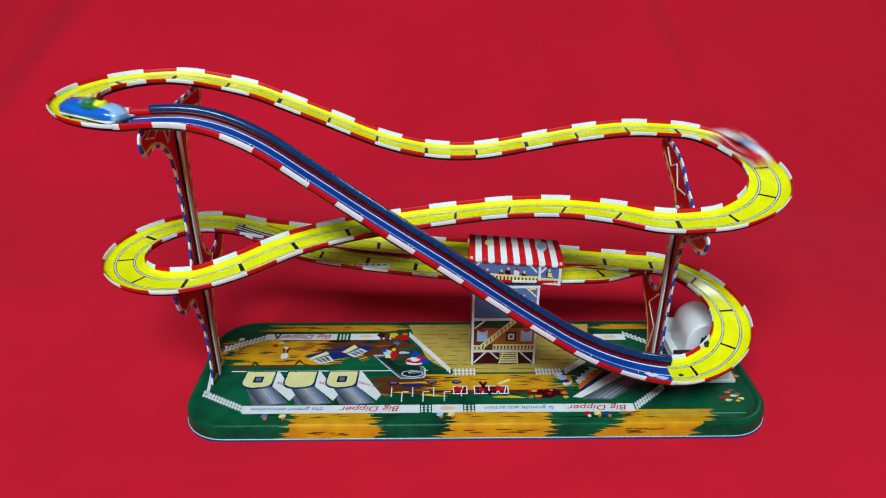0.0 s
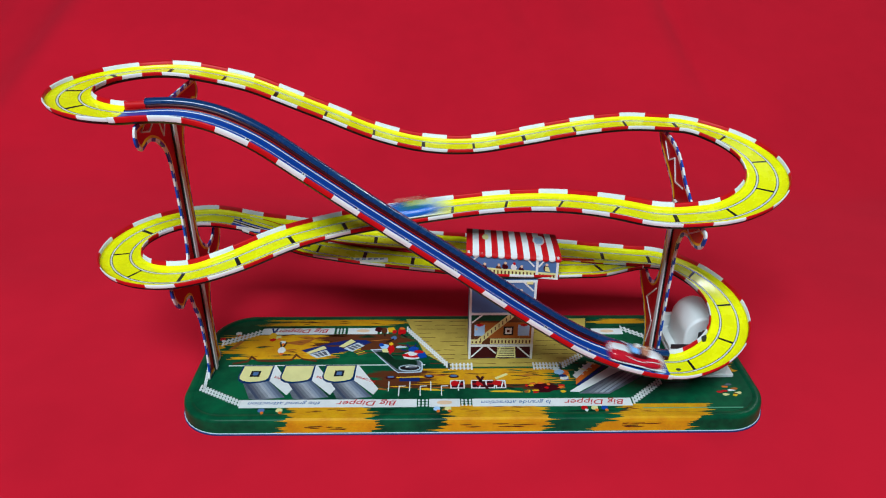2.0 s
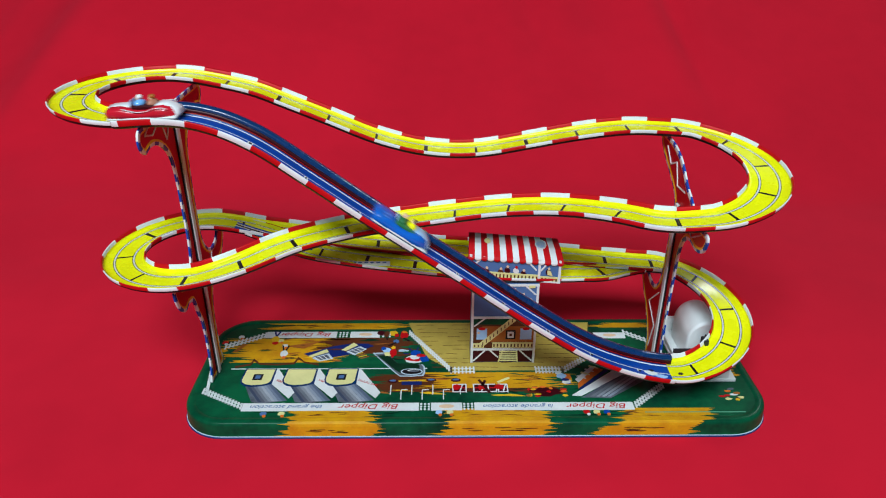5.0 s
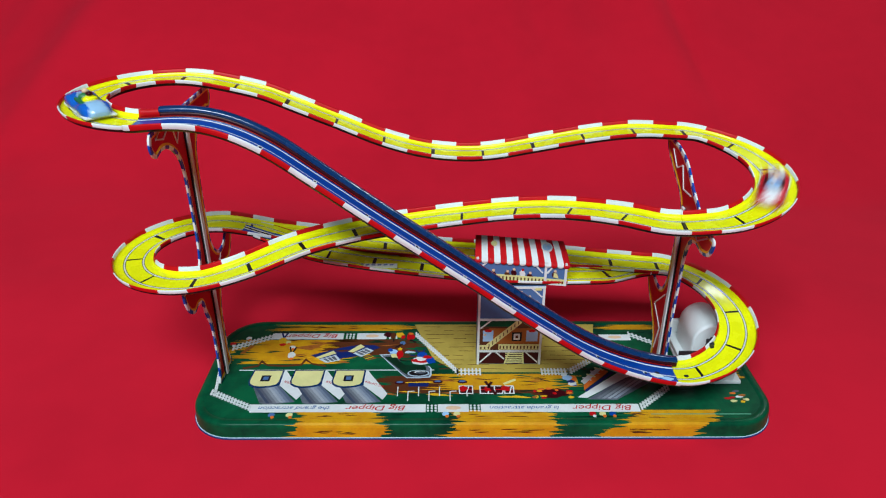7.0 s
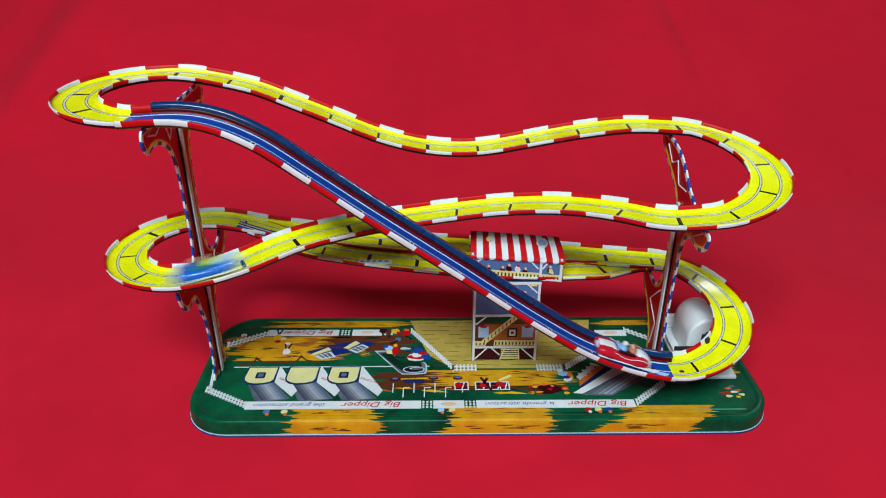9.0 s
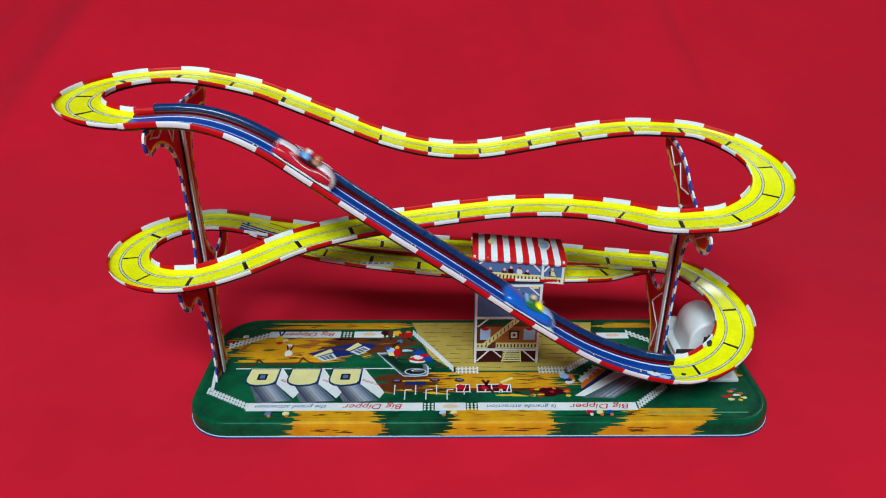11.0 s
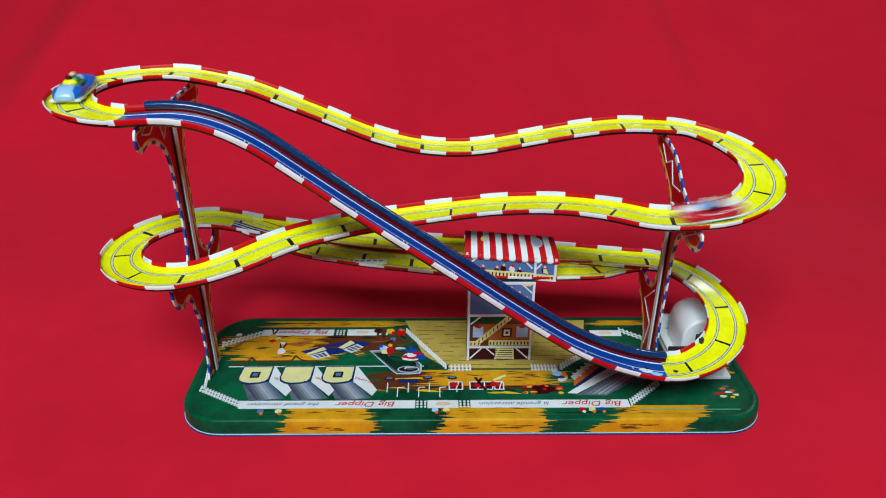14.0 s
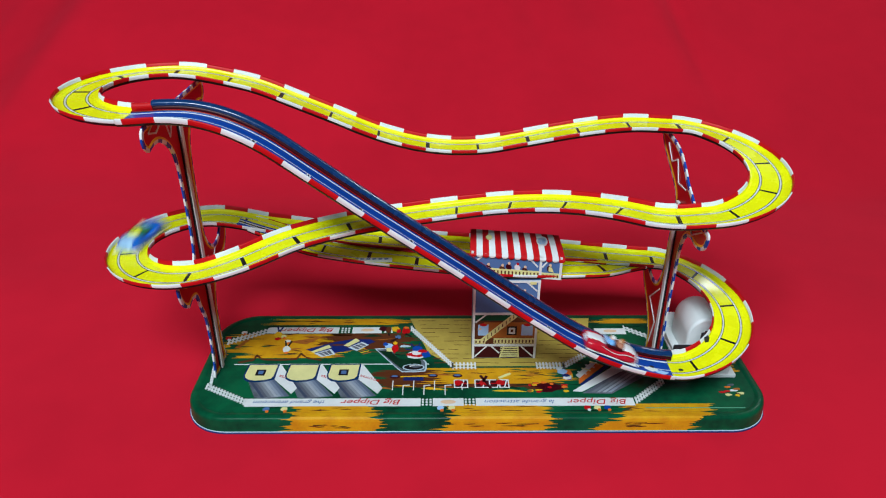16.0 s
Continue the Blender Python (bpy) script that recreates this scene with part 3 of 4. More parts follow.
    bowl = [(-0.1002, 0.0211), (-0.0869, 0.0218), (-0.0738, 0.0030), (-0.0600, 0.0026), (-0.0500, 0.0020), (-0.0473, -0.0020), (-0.0471, -0.0120), (-0.0485, -0.0163), (-0.0600, -0.0176), (-0.0711, -0.0173), (-0.0745, -0.0135)]
    cx0, cy0 = -0.069, 0.000
    decal("printed_ring", bowl, rim_pale, 1.7, "pale outlined printed bowl ride")
    decal("printed_ring_floor", [(cx0 + (x - cx0) * 0.93, cy0 + (y - cy0) * 0.92) for x, y in bowl], shade_grey, 2.1)
    decal("printed_ring_floor", [(cx0 + (x - cx0) * 0.80 - 0.001, cy0 + (y - cy0) * 0.74 + 0.001) for x, y in bowl], green_dark, 2.4)
    decal("printed_ring_car", blob(-0.0600, -0.0100, 0.0108, 0.0052, 16), rim_pale, 2.7)
    decal("printed_ring_car", blob(-0.0600, -0.0100, 0.0094, 0.0041, 16), black, 3.0)
    decal("printed_ring_car", blob(-0.0585, -0.0085, 0.0058, 0.0018, 12), white, 3.3)
    decal("printed_ring_car", blob(-0.0575, -0.0092, 0.0050, 0.0016, 12), shade_grey, 3.6)
    for cx, cy, rx, ry, m, lv in ((-0.0575, 0.0114, 0.0105, 0.0058, white, 2.6), (-0.0590, 0.0106, 0.0085, 0.0040, red, 2.9), (-0.0570, 0.0120, 0.0050, 0.0026, white, 3.2), (-0.0478, 0.0110, 0.0042, 0.0052, blue, 3.0), (-0.0520, 0.0160, 0.0044, 0.0030, red, 3.1),
                                  (-0.0575, 0.0210, 0.0050, 0.0040, blue, 3.0), (-0.0862, 0.0259, 0.0048, 0.0042, sky_blue, 2.8), (-0.0895, 0.0280, 0.0028, 0.0028, blue, 3.1), (-0.0840, 0.0185, 0.0052, 0.0032, cream, 2.9), (-0.0794, 0.0215, 0.0032, 0.0078, red, 3.0),
                                  (-0.0797, 0.0300, 0.0022, 0.0024, gold, 3.2), (-0.0700, 0.0250, 0.0050, 0.0016, rim_pale, 2.7), (-0.0935, 0.0563, 0.0046, 0.0040, maroon, 3.0), (-0.0880, 0.0540, 0.0030, 0.0048, brown, 3.2), (-0.0810, 0.0562, 0.0042, 0.0042, gold, 3.0),
                                  (-0.0775, 0.0520, 0.0026, 0.0030, red, 3.3), (-0.0700, 0.0527, 0.0040, 0.0066, red, 3.0), (-0.0695, 0.0575, 0.0024, 0.0022, orange, 3.3), (-0.0773, 0.0410, 0.0034, 0.0030, steel_blue, 2.7), (-0.0730, 0.0440, 0.0024, 0.0040, brown, 2.8)):
        decal("printed_ride_detail", blob(cx, cy, rx, ry, 11, int(cx * 9000), 0.26), m, lv)
    for a, b in (((-0.0610, 0.0240), (-0.0640, 0.0290)), ((-0.0560, 0.0245), (-0.0545, 0.0300)), ((-0.0640, 0.0190), (-0.0690, 0.0200)), ((-0.0775, 0.0390), (-0.0850, 0.0330)), ((-0.0700, 0.0470), (-0.0640, 0.0420)), ((-0.0880, 0.0500), (-0.0870, 0.0440))):
        decal("printed_ride_detail", bar(a, b, 0.0014), black if a[1] > 0.03 else deep_blue, 3.1)
    # a jumping figure and a walker on the meadow
    for pts, m, lv in (([(-0.2060, 0.0595), (-0.2042, 0.0595), (-0.2018, 0.0520), (-0.2030, 0.0500)], deep_blue, 3.0), ([(-0.2000, 0.0595), (-0.1984, 0.0592), (-0.2010, 0.0500), (-0.2026, 0.0520)], deep_blue, 3.1), (blob(-0.2019, 0.0450, 0.0042, 0.0056, 9, 4, 0.15), gold, 3.2),
                       (blob(-0.2010, 0.0382, 0.0030, 0.0022, 9, 5, 0.2), red, 3.4), ([(-0.1930, 0.0340), (-0.1914, 0.0340), (-0.1888, 0.0230), (-0.1902, 0.0225)], black, 3.0), ([(-0.1866, 0.0340), (-0.1850, 0.0338), (-0.1880, 0.0225), (-0.1892, 0.0230)], black, 3.1),
                       (blob(-0.1888, 0.0200, 0.0040, 0.0052, 9, 6, 0.2), white, 3.2), (blob(-0.1880, 0.0140, 0.0024, 0.0018, 8, 7, 0.2), orange, 3.4)):
        decal("printed_figure", pts, m, lv)
    # a heap of red and golden leaves, and a clown by the fence
    decal("printed_ride_detail", blob(0.0660, -0.0400, 0.0150, 0.0066, 14, 9, 0.25), maroon, 1.5)
    for k in range(22):
        decal("printed_ride_detail", blob(0.049 + rnd.uniform(0, 0.034), -0.047 + rnd.uniform(0, 0.013), rnd.uniform(0.0014, 0.0036), rnd.uniform(0.0008, 0.0018), 7, k, 0.35), rnd.choice([red, maroon, orange, gold, rust]), 1.6 + k * 0.08)
    for cx, cy, rx, ry, m in ((0.0835, -0.0175, 0.0042, 0.0036, sky_blue), (0.0810, -0.0130, 0.0030, 0.0024, white), (0.0885, -0.0185, 0.0036, 0.0044, orange), (0.0868, -0.0262, 0.0046, 0.0034, white), (0.0862, -0.0230, 0.0034, 0.0026, deep_blue), (0.0880, -0.0285, 0.0030, 0.0014, blue), (0.0912, -0.0225, 0.0016, 0.0034, gold)):
        decal("printed_clown", blob(cx, cy, rx, ry, 9, int(cx * 9000), 0.3), m, 2.0 + rnd.uniform(0, 1.2))
    for k, (x, y) in enumerate(((-0.0775, -0.0245), (-0.0412, -0.0232), (-0.0178, -0.0233))):
        decal("printed_lamp", blob(x, y, 0.0048, 0.0026, 12), maroon, 2.6)
        decal("printed_lamp", blob(x, y + 0.0006, 0.0034, 0.0014, 10), steel_blue, 3)
    decal("printed_bench", bar((-0.0690, -0.0272), (-0.0500, -0.0272), 0.0056), deep_blue, 2.3)
    decal("printed_bench", bar((-0.0720, -0.0245), (-0.0470, -0.0242), 0.0012), gold, 2.8)
    # thin dark contour lines of the brushwork on the ochre
    for k in range(26):
        x, y = rnd.choice([(rnd.uniform(-0.228, -0.150), rnd.uniform(0.008, 0.045)), (rnd.uniform(-0.030, 0.066), rnd.uniform(-0.034, -0.012)), (rnd.uniform(-0.18, -0.09), rnd.uniform(0.066, 0.074))])
        ln = rnd.uniform(0.006, 0.022)
        decal("printed_contour", [(x, y), (x + ln * 0.4, y + 0.0007), (x + ln, y + rnd.uniform(-0.002, 0.002)), (x + ln * 0.4, y - 0.0004)], brown, 1.7)
    for k, (x0, x1) in enumerate(PATCHES):
        for q in range(7):
            x, y = rnd.uniform(x0, x1 - 0.02), rnd.uniform(-0.0745, -0.066)
            ln = rnd.uniform(0.006, 0.020)
            decal("printed_contour", [(x, y), (x + ln * 0.4, y + 0.0006), (x + ln, y + rnd.uniform(-0.001, 0.001)), (x + ln * 0.4, y - 0.0003)], brown, 1.7)
            bm = bmesh.new()
            z = rnd.uniform(0.006, 0.012)
            prism(bm, [(x, z), (x + ln, z + 0.0004), (x + ln * 0.5, z - 0.0004)], -DEEP / 2 - 0.0009, 0.0004, "y")
            part("printed_contour", bm, brown, base)
    for x, y, m in ((-0.190, -0.070, steel_blue), (-0.174, -0.070, cream), (-0.034, -0.069, sky_blue), (-0.024, -0.069, cream), (0.098, -0.069, red), (0.107, -0.069, cream), (0.116, -0.069, blue),
                    (-0.238, 0.050, white), (-0.252, 0.040, red), (-0.196, 0.043, cream), (-0.190, 0.034, white)):
        decal("printed_figure", blob(x, y, 0.0034, 0.0026, 8, 3, 0.2), m, 2.8)
        decal("printed_figure", blob(x + 0.0012, y - 0.0034, 0.0017, 0.0015, 8), orange if m is not red else white, 3.2)
    # darker and greener strokes worked into the painted ground
    for k in range(44):
        if k % 2:
            x, y = rnd.uniform(-0.232, -0.085), rnd.uniform(0.004, 0.046)
        else:
            x, y = rnd.uniform(-0.092, 0.070), rnd.uniform(-0.046, -0.012)
        ln, fat = rnd.uniform(0.008, 0.030), rnd.uniform(0.0005, 0.0016)
        tip = rnd.uniform(-0.003, 0.003)
        decal("printed_brush_stroke", [(x, y), (x + ln * 0.3, y + fat), (x + ln * 0.7, y + fat * 0.6 + tip * 0.5), (x + ln, y + tip), (x + ln * 0.6, y - fat * 0.7 + tip * 0.4), (x + ln * 0.3, y - fat)], rnd.choice([rust, brown, green_dark, green, gold]), 1.55 + 0.01 * k)
    # posts and seats of the chain ride
    for k in range(7):
        x, y = -0.0787 + k * 0.0098 + (0.006 if k == 6 else 0.0), -0.044 - 0.007 * (k % 2)
        decal("printed_post", bar((x, y), (x, y + 0.0135), 0.0010), white, 2)
        if k % 2:
            decal("printed_post", bar((x, y + 0.0135), (x + 0.006, y + 0.0140), 0.0009), white, 2.1)
    for x0, x1 in ((-0.0208, -0.0085), (-0.0014, 0.0190), (0.0215, 0.0300)):
        decal("printed_ride_car", [(x0, -0.0416), (x1, -0.0416), (x1 + 0.0008, -0.0291), (x0, -0.0291)], maroon, 2.2)
        for y in (-0.0408, -0.0350, -0.0298):
            decal("printed_ride_car", bar((x0, y), (x1, y), 0.0012), white if y != -0.0350 else red, 2.6)
        n = max(2, int((x1 - x0) / 0.006))
        for k in range(n + 1):
            x = x0 + (x1 - x0) * k / n
            decal("printed_ride_car", bar((x, -0.0412), (x + (0.003 if k % 2 else 0.0), -0.0296), 0.0012), white, 2.9)
        decal("printed_ride_car", blob((x0 + x1) / 2 - 0.003, -0.0340, 0.0042, 0.0040, 9, int(x0 * 5000), 0.3), red, 3.2)
    for a, b in (((0.0040, -0.0230), (0.0130, -0.0420)), ((0.0100, -0.0240), (0.0060, -0.0330)), ((0.0215, -0.0270), (0.0330, -0.0200))):
        decal("printed_ride_car", bar(a, b, 0.0026), maroon if b[1] < -0.03 else cream, 3.4)
    # the big printed ramp beneath the lift
    decal("printed_ramp", [(0.0971, -0.0489), (0.1240, -0.0500), (0.1600, -0.0250), (0.1780, -0.010), (0.1500, 0.000), (0.1433, -0.0154)], shade_grey, 1.6, "grey shaded printed ramp")
    for k in range(5):
        o = 0.0052 * k
        decal("printed_ramp_band", [(0.1000 + o, -0.0480), (0.1030 + o, -0.0484), (0.1450 + o, -0.0130), (0.1420 + o, -0.0120)], SHADES[1 + k], 1.8)
    decal("printed_ramp", [(0.0888, -0.0461), (0.0972, -0.0470), (0.1560, -0.0060), (0.1450, 0.0000)], white, 2, "white printed ramp edge")
    decal("printed_ramp", [(0.0967, -0.0366), (0.0990, -0.0380), (0.1300, -0.0090), (0.1270, -0.0075)], deep_blue, 2.2)
    decal("printed_ramp", [(0.0971, -0.0290), (0.0964, -0.0362), (0.1249, -0.0079), (0.1185, -0.0033)], orange, 2.4)
    decal("printed_ramp", [(0.0955, -0.0225), (0.0985, -0.0272), (0.1194, -0.0033), (0.1151, -0.0018)], white, 2.6)
    for k in range(4):
        x, y = 0.098 + k * 0.0048, -0.0170 + k * 0.0052
        decal("printed_ramp_step", bar((x, y), (x + 0.0080, y - 0.0045), 0.0016), cream if k % 2 else white, 2.9)
    # a small emblem near the end
    for k, (dx, dy, m) in enumerate(((-0.009, -0.001, red), (-0.004, 0.000, red), (0.002, 0.001, white), (0.005, -0.003, brown), (-0.001, 0.006, orange), (0.002, 0.009, shade_grey), (-0.005, -0.005, cream), (0.003, -0.006, gold), (0.008, -0.003, cream), (0.006, 0.003, rust))):
        decal("printed_figure", blob(0.2360 + dx, -0.047 + dy, 0.0030, 0.0013, 7, k, 0.45), m, 2 + k * 0.2)
    # loose dark brush strokes on the green
    for k in range(46):
        x, y = rnd.uniform(-0.225, 0.190), rnd.choice([rnd.uniform(-0.074, -0.068), rnd.uniform(0.058, 0.074), rnd.uniform(-0.05, 0.0)])
        ln = rnd.uniform(0.010, 0.040)
        decal("printed_brush_stroke", [(x, y), (x + ln * 0.5, y + 0.0009), (x + ln, y + rnd.uniform(-.001, .001)), (x + ln * 0.5, y - 0.0007)], green_dark, 1.15)


build_base_print()


# ---- tracks ----
def build_track(name, first, last, profile, paint, label):
    idx = [i % COUNT for i in range(first, last + 1 if last > first else last + 1 + COUNT)]
    bm = bmesh.new()
    sweep(bm, COURSE[idx], C_LEFT[idx], C_UP[idx], lambda i: profile(idx[i]), track_painter(lambda i: idx[i], paint))
    bmesh.ops.recalc_face_normals(bm, faces=bm.faces)
    return part(name, bm, TRACK_PAINT, toy, label)




def plain_profile(i, tall=1.0):
    """Walls of uneven height: the folds away from the front stand taller, the front ones are rolled lower."""
    k = 0.16 * C_LEFT[i][1]
    return channel((0.84 + k) * tall, (0.90 - 1.5 * k) * tall)


LIFT_SECTION = lift_channel()
LIFT_START, LIFT_END = nearest(0.168, FRONT, 0.055), nearest(-0.263, FRONT, 0.285)
UPPER_END = nearest(0.1548, FRONT, 0.1988)
OPEN_A, OPEN_B = nearest(-0.196, 0.054, 0.136), nearest(0.148, 0.053, 0.102)


def low_profile(i):
    if OPEN_A < i < OPEN_B:
        k = min(1.0, min(i - OPEN_A, OPEN_B - i) / 20)
        return channel(1.15, 0.68 - 0.58 * k)
    return plain_profile(i, 1.15)


build_track("lift_track", LIFT_START, LIFT_END, lambda i: LIFT_SECTION, True, "blue lift track with red and white edges")
build_track("upper_track", LIFT_END, UPPER_END, plain_profile, False, "yellow upper track with red and white edges")
build_track("lower_track", UPPER_END, LIFT_START, low_profile, False, "yellow lower track with red and white edges")


def build_siding():
    pts = even([(x, hermite(SIDE_PLAN, x), hermite(LOW_Z, x) - 0.0004) for x in np.linspace(-0.215, 0.165, 400)])
    t, left, up = frames_of(pts, False)
    bm = bmesh.new()
    prof = channel(0.0, 0.62)
    sweep(bm, pts, left, up, lambda i: prof, track_painter(lambda i: nearest(-0.215, BACK, 0.139) + i + 3))
    bmesh.ops.recalc_face_normals(bm, faces=bm.faces)
    siding = part("siding_track", bm, TRACK_PAINT, toy, "yellow passing siding beside the station")
    # the red strip between the two lanes, pointed at both ends
    bm = bmesh.new()
    xs = np.linspace(-0.150, 0.120, 40)
    rows_ = []
    for x in xs:
        y = (hermite(LOW_PLAN, x) + hermite(SIDE_PLAN, x)) / 2
        w = 0.0017 * min(1.0, (x + 0.150) / 0.03, (0.120 - x) / 0.03) + 0.0001
        z = hermite(LOW_Z, x)
        rows_.append([bm.verts.new((x, y + dy * w, z + dz)) for dy, dz in ((-1, 0.0006), (-0.6, 0.0022), (0.6, 0.0022), (1, 0.0006))])
    for p, q in zip(rows_, rows_[1:]):
        for k in range(3):
            bm.faces.new((p[k], q[k], q[k + 1], p[k + 1]))
    bmesh.ops.recalc_face_normals(bm, faces=bm.faces)
    part("lane_divider", bm, red, siding, "red strip between the two lanes")
    # a small white label with unreadable lettering on the siding
    bm = bmesh.new()
    label_z = hermite(LOW_Z, -0.098)
    prism(bm, [(-0.117, 0.0125), (-0.079, 0.0125), (-0.079, 0.0180), (-0.117, 0.0180)], label_z - 0.0012, 0.0020)
    plate = part("label_plate", bm, white, siding, "white printed label")
    bm = bmesh.new()
    for k in range(6):
        prism(bm, bar((-0.114 + k * 0.0056, 0.0150), (-0.1105 + k * 0.0056, 0.0154), 0.0018), label_z + 0.0008, 0.0003)
    part("label_bars", bm, steel_blue, plate)
    # the blue points tongue where the siding leaves
    bm = bmesh.new()
    for u0, u1, m in ((-0.0068, -0.0016, 0), (-0.0012, 0.0002, 1), (0.0006, 0.0026, 2), (0.0030, 0.0044, 1), (0.0048, 0.0072, 0)):
        line = [(x, hermite(LOW_PLAN, x) - 0.006 - (x + 0.222) * 0.28, hermite(LOW_Z, x) + 0.0011) for x in np.linspace(-0.226, -0.152, 12)]
        vs = [(bm.verts.new((x, y + u0, z)), bm.verts.new((x, y + u1, z))) for x, y, z in line]
        for k in range(11):
            bm.faces.new((vs[k][0], vs[k + 1][0], vs[k + 1][1], vs[k][1])).material_index = m
    part("points_tongue", bm, [blue, white, black], siding, "blue and white printed points")


def build_guard():
    a, b = nearest(0.172, FRONT, 0.055), nearest(-0.248, FRONT, 0.286)
    idx = list(range(a, b)) if b > a else [i % COUNT for i in range(a, b + COUNT)]
    web = [(-0.0102, -0.001), (-0.0114, -0.001), (-0.0120, 0.0048), (-0.0108, 0.0048)]
    bm = bmesh.new()
    sweep(bm, COURSE[idx], C_LEFT[idx], C_UP[idx], lambda i: web, lambda i, j: 0)
    bmesh.ops.recalc_face_normals(bm, faces=bm.faces)
    guard = part("guard_rail", bm, maroon, toy, "dark guard rail along the lift")
    cap = [(-0.0138 + 0.0043 * math.cos(2 * math.pi * k / 10), 0.0056 + 0.0026 * math.sin(2 * math.pi * k / 10)) for k in range(10)]
    bm = bmesh.new()
    sweep(bm, COURSE[idx], C_LEFT[idx], C_UP[idx], lambda i: cap, lambda i, j: 0)
    bmesh.ops.recalc_face_normals(bm, faces=bm.faces)
    part("rail_cap", bm, navy, guard, "glossy navy rolled rail cap")


def build_head_wall():
    """The red inner fold between the bend and the end of the guard rail."""
    a, b = nearest(-0.226, FRONT, 0.283), nearest(-0.266, FRONT, 0.283)
    idx = list(range(a, b))
    wall = [(-0.0145, -0.001), (-0.0160, -0.001), (-0.0166, 0.0058), (-0.0155, 0.0058)]
    bm = bmesh.new()
    sweep(bm, COURSE[idx], C_LEFT[idx], C_UP[idx], lambda i: wall, lambda i, j: 0)
    bmesh.ops.recalc_face_normals(bm, faces=bm.faces)
    part("head_wall", bm, red, toy, "red fold at the head of the lift")


def build_foot_print():
    """White and pale blue patches and dark dots where the blue lift begins."""
    for name, cx, rx, ry, y, mat in (("worn_patch", 0.1500, 0.0062, 0.0026, -0.0690, white), ("worn_patch", 0.1590, 0.0052, 0.0024, -0.0715, sky_blue), ("rivet", 0.1510, 0.0022, 0.0016, -0.0655, black), ("rivet", 0.1770, 0.0022, 0.0017, -0.0660, line_dark)):
        bm = bmesh.new()
        ring = blob(cx, y, rx, ry, 12, int(cx * 9000), 0.3 if name == "worn_patch" else 0.0)
        rim = [bm.verts.new((x, yy, hermite(LIFT_Z, x) + (0.0007 if name == "rivet" else 0.0005))) for x, yy in ring]
        foot = [bm.verts.new((x, yy, hermite(LIFT_Z, x) - 0.0003)) for x, yy in ring]
        bm.faces.new(rim)
        for k in range(12):
            bm.faces.new((foot[k], foot[(k + 1) % 12], rim[(k + 1) % 12], rim[k]))
        bmesh.ops.recalc_face_normals(bm, faces=bm.faces)
        part(name, bm, mat, toy)


build_siding()
build_guard()
build_head_wall()
build_foot_print()


# ---- supports ----
def smooth_outline(ctrl, per=8):
    n = len(ctrl)
    out = []
    for i in range(n):
        p0, p1, p2, p3 = (np.array(ctrl[(i + k) % n]) for k in (-1, 0, 1, 2))
        for j in range(per):
            t = j / per
            out.append(p1 + 0.5 * ((p2 - p0) * t + (2 * p0 - 5 * p1 + 4 * p2 - p3) * t * t + (-p0 + 3 * p1 - 3 * p2 + p3) * t**3))
    return out


def build_support(x, ctrl, strip, label):
    """A pressed plate across the toy: chequered rim, yellow band, red field and a white ridge."""
    pts = smooth_outline(ctrl)
    n = len(pts)
    area2 = sum(pts[i][0] * pts[(i + 1) % n][1] - pts[(i + 1) % n][0] * pts[i][1] for i in range(n))
    sign = 1 if area2 > 0 else -1

    def inset(d):
        out = []
        for i in range(n):
            t = pts[(i + 2) % n] - pts[i - 2]
            t = t / (np.linalg.norm(t) + 1e-9)
            out.append(pts[i] + sign * np.array((-t[1], t[0])) * d)
        return out
    loops = [pts, inset(0.0028), inset(0.0047)]
    bm = bmesh.new()
    for side in (-1, 1):
        xs = [x + side * 0.0008, x + side * 0.0011, x + side * 0.0006]
        rings = [[bm.verts.new((xs[k], MID_Y + p[0], p[1])) for p in loop] for k, loop in enumerate(loops)]
        run_len = 0.0
        for i in range(n):
            j = (i + 1) % n
            run_len += float(np.linalg.norm(pts[j] - pts[i]))
            f = bm.faces.new((rings[0][i], rings[0][j], rings[1][j], rings[1][i]))
            f.material_index = 1 if int(run_len / 0.0085) % 2 else 2
            f = bm.faces.new((rings[1][i], rings[1][j], rings[2][j], rings[2][i]))
            f.material_index = 3
        for tri in tessellate_polygon([[Vector((p[0], p[1], 0)) for p in loops[2]]]):
            bm.faces.new([rings[2][q] for q in tri])
        if side == -1:
            keep = rings[0]
        else:
            for i in range(n):
                far = i * len(pts) and float(np.sum(np.linalg.norm(np.diff(np.array(pts[:i + 1]), axis=0), axis=1)))
                bm.faces.new((keep[i], keep[(i + 1) % n], rings[0][(i + 1) % n], rings[0][i])).material_index = 1 if int(far / 0.0085) % 2 else 2
    bmesh.ops.recalc_face_normals(bm, faces=bm.faces)
    plate = part("support", bm, [red, blue, white, gold], toy, label)
    bm = bmesh.new()
    prism(bm, [(MID_Y - 0.0028, strip[0]), (MID_Y + 0.0028, strip[0]), (MID_Y + 0.0028, strip[1]), (MID_Y - 0.0028, strip[1])], x - 0.0028, 0.0056, "x")
    part("ridge", bm, white, plate, "white pressed centre ridge")
    for du in (-0.0040, 0.0040):
        bm = bmesh.new()
        prism(bm, [(MID_Y + du - 0.0008, strip[0]), (MID_Y + du + 0.0008, strip[0]), (MID_Y + du + 0.0008, strip[1]), (MID_Y + du - 0.0008, strip[1])], x - 0.0018, 0.0036, "x")
        part("ridge_line", bm, black, plate)
    return plate


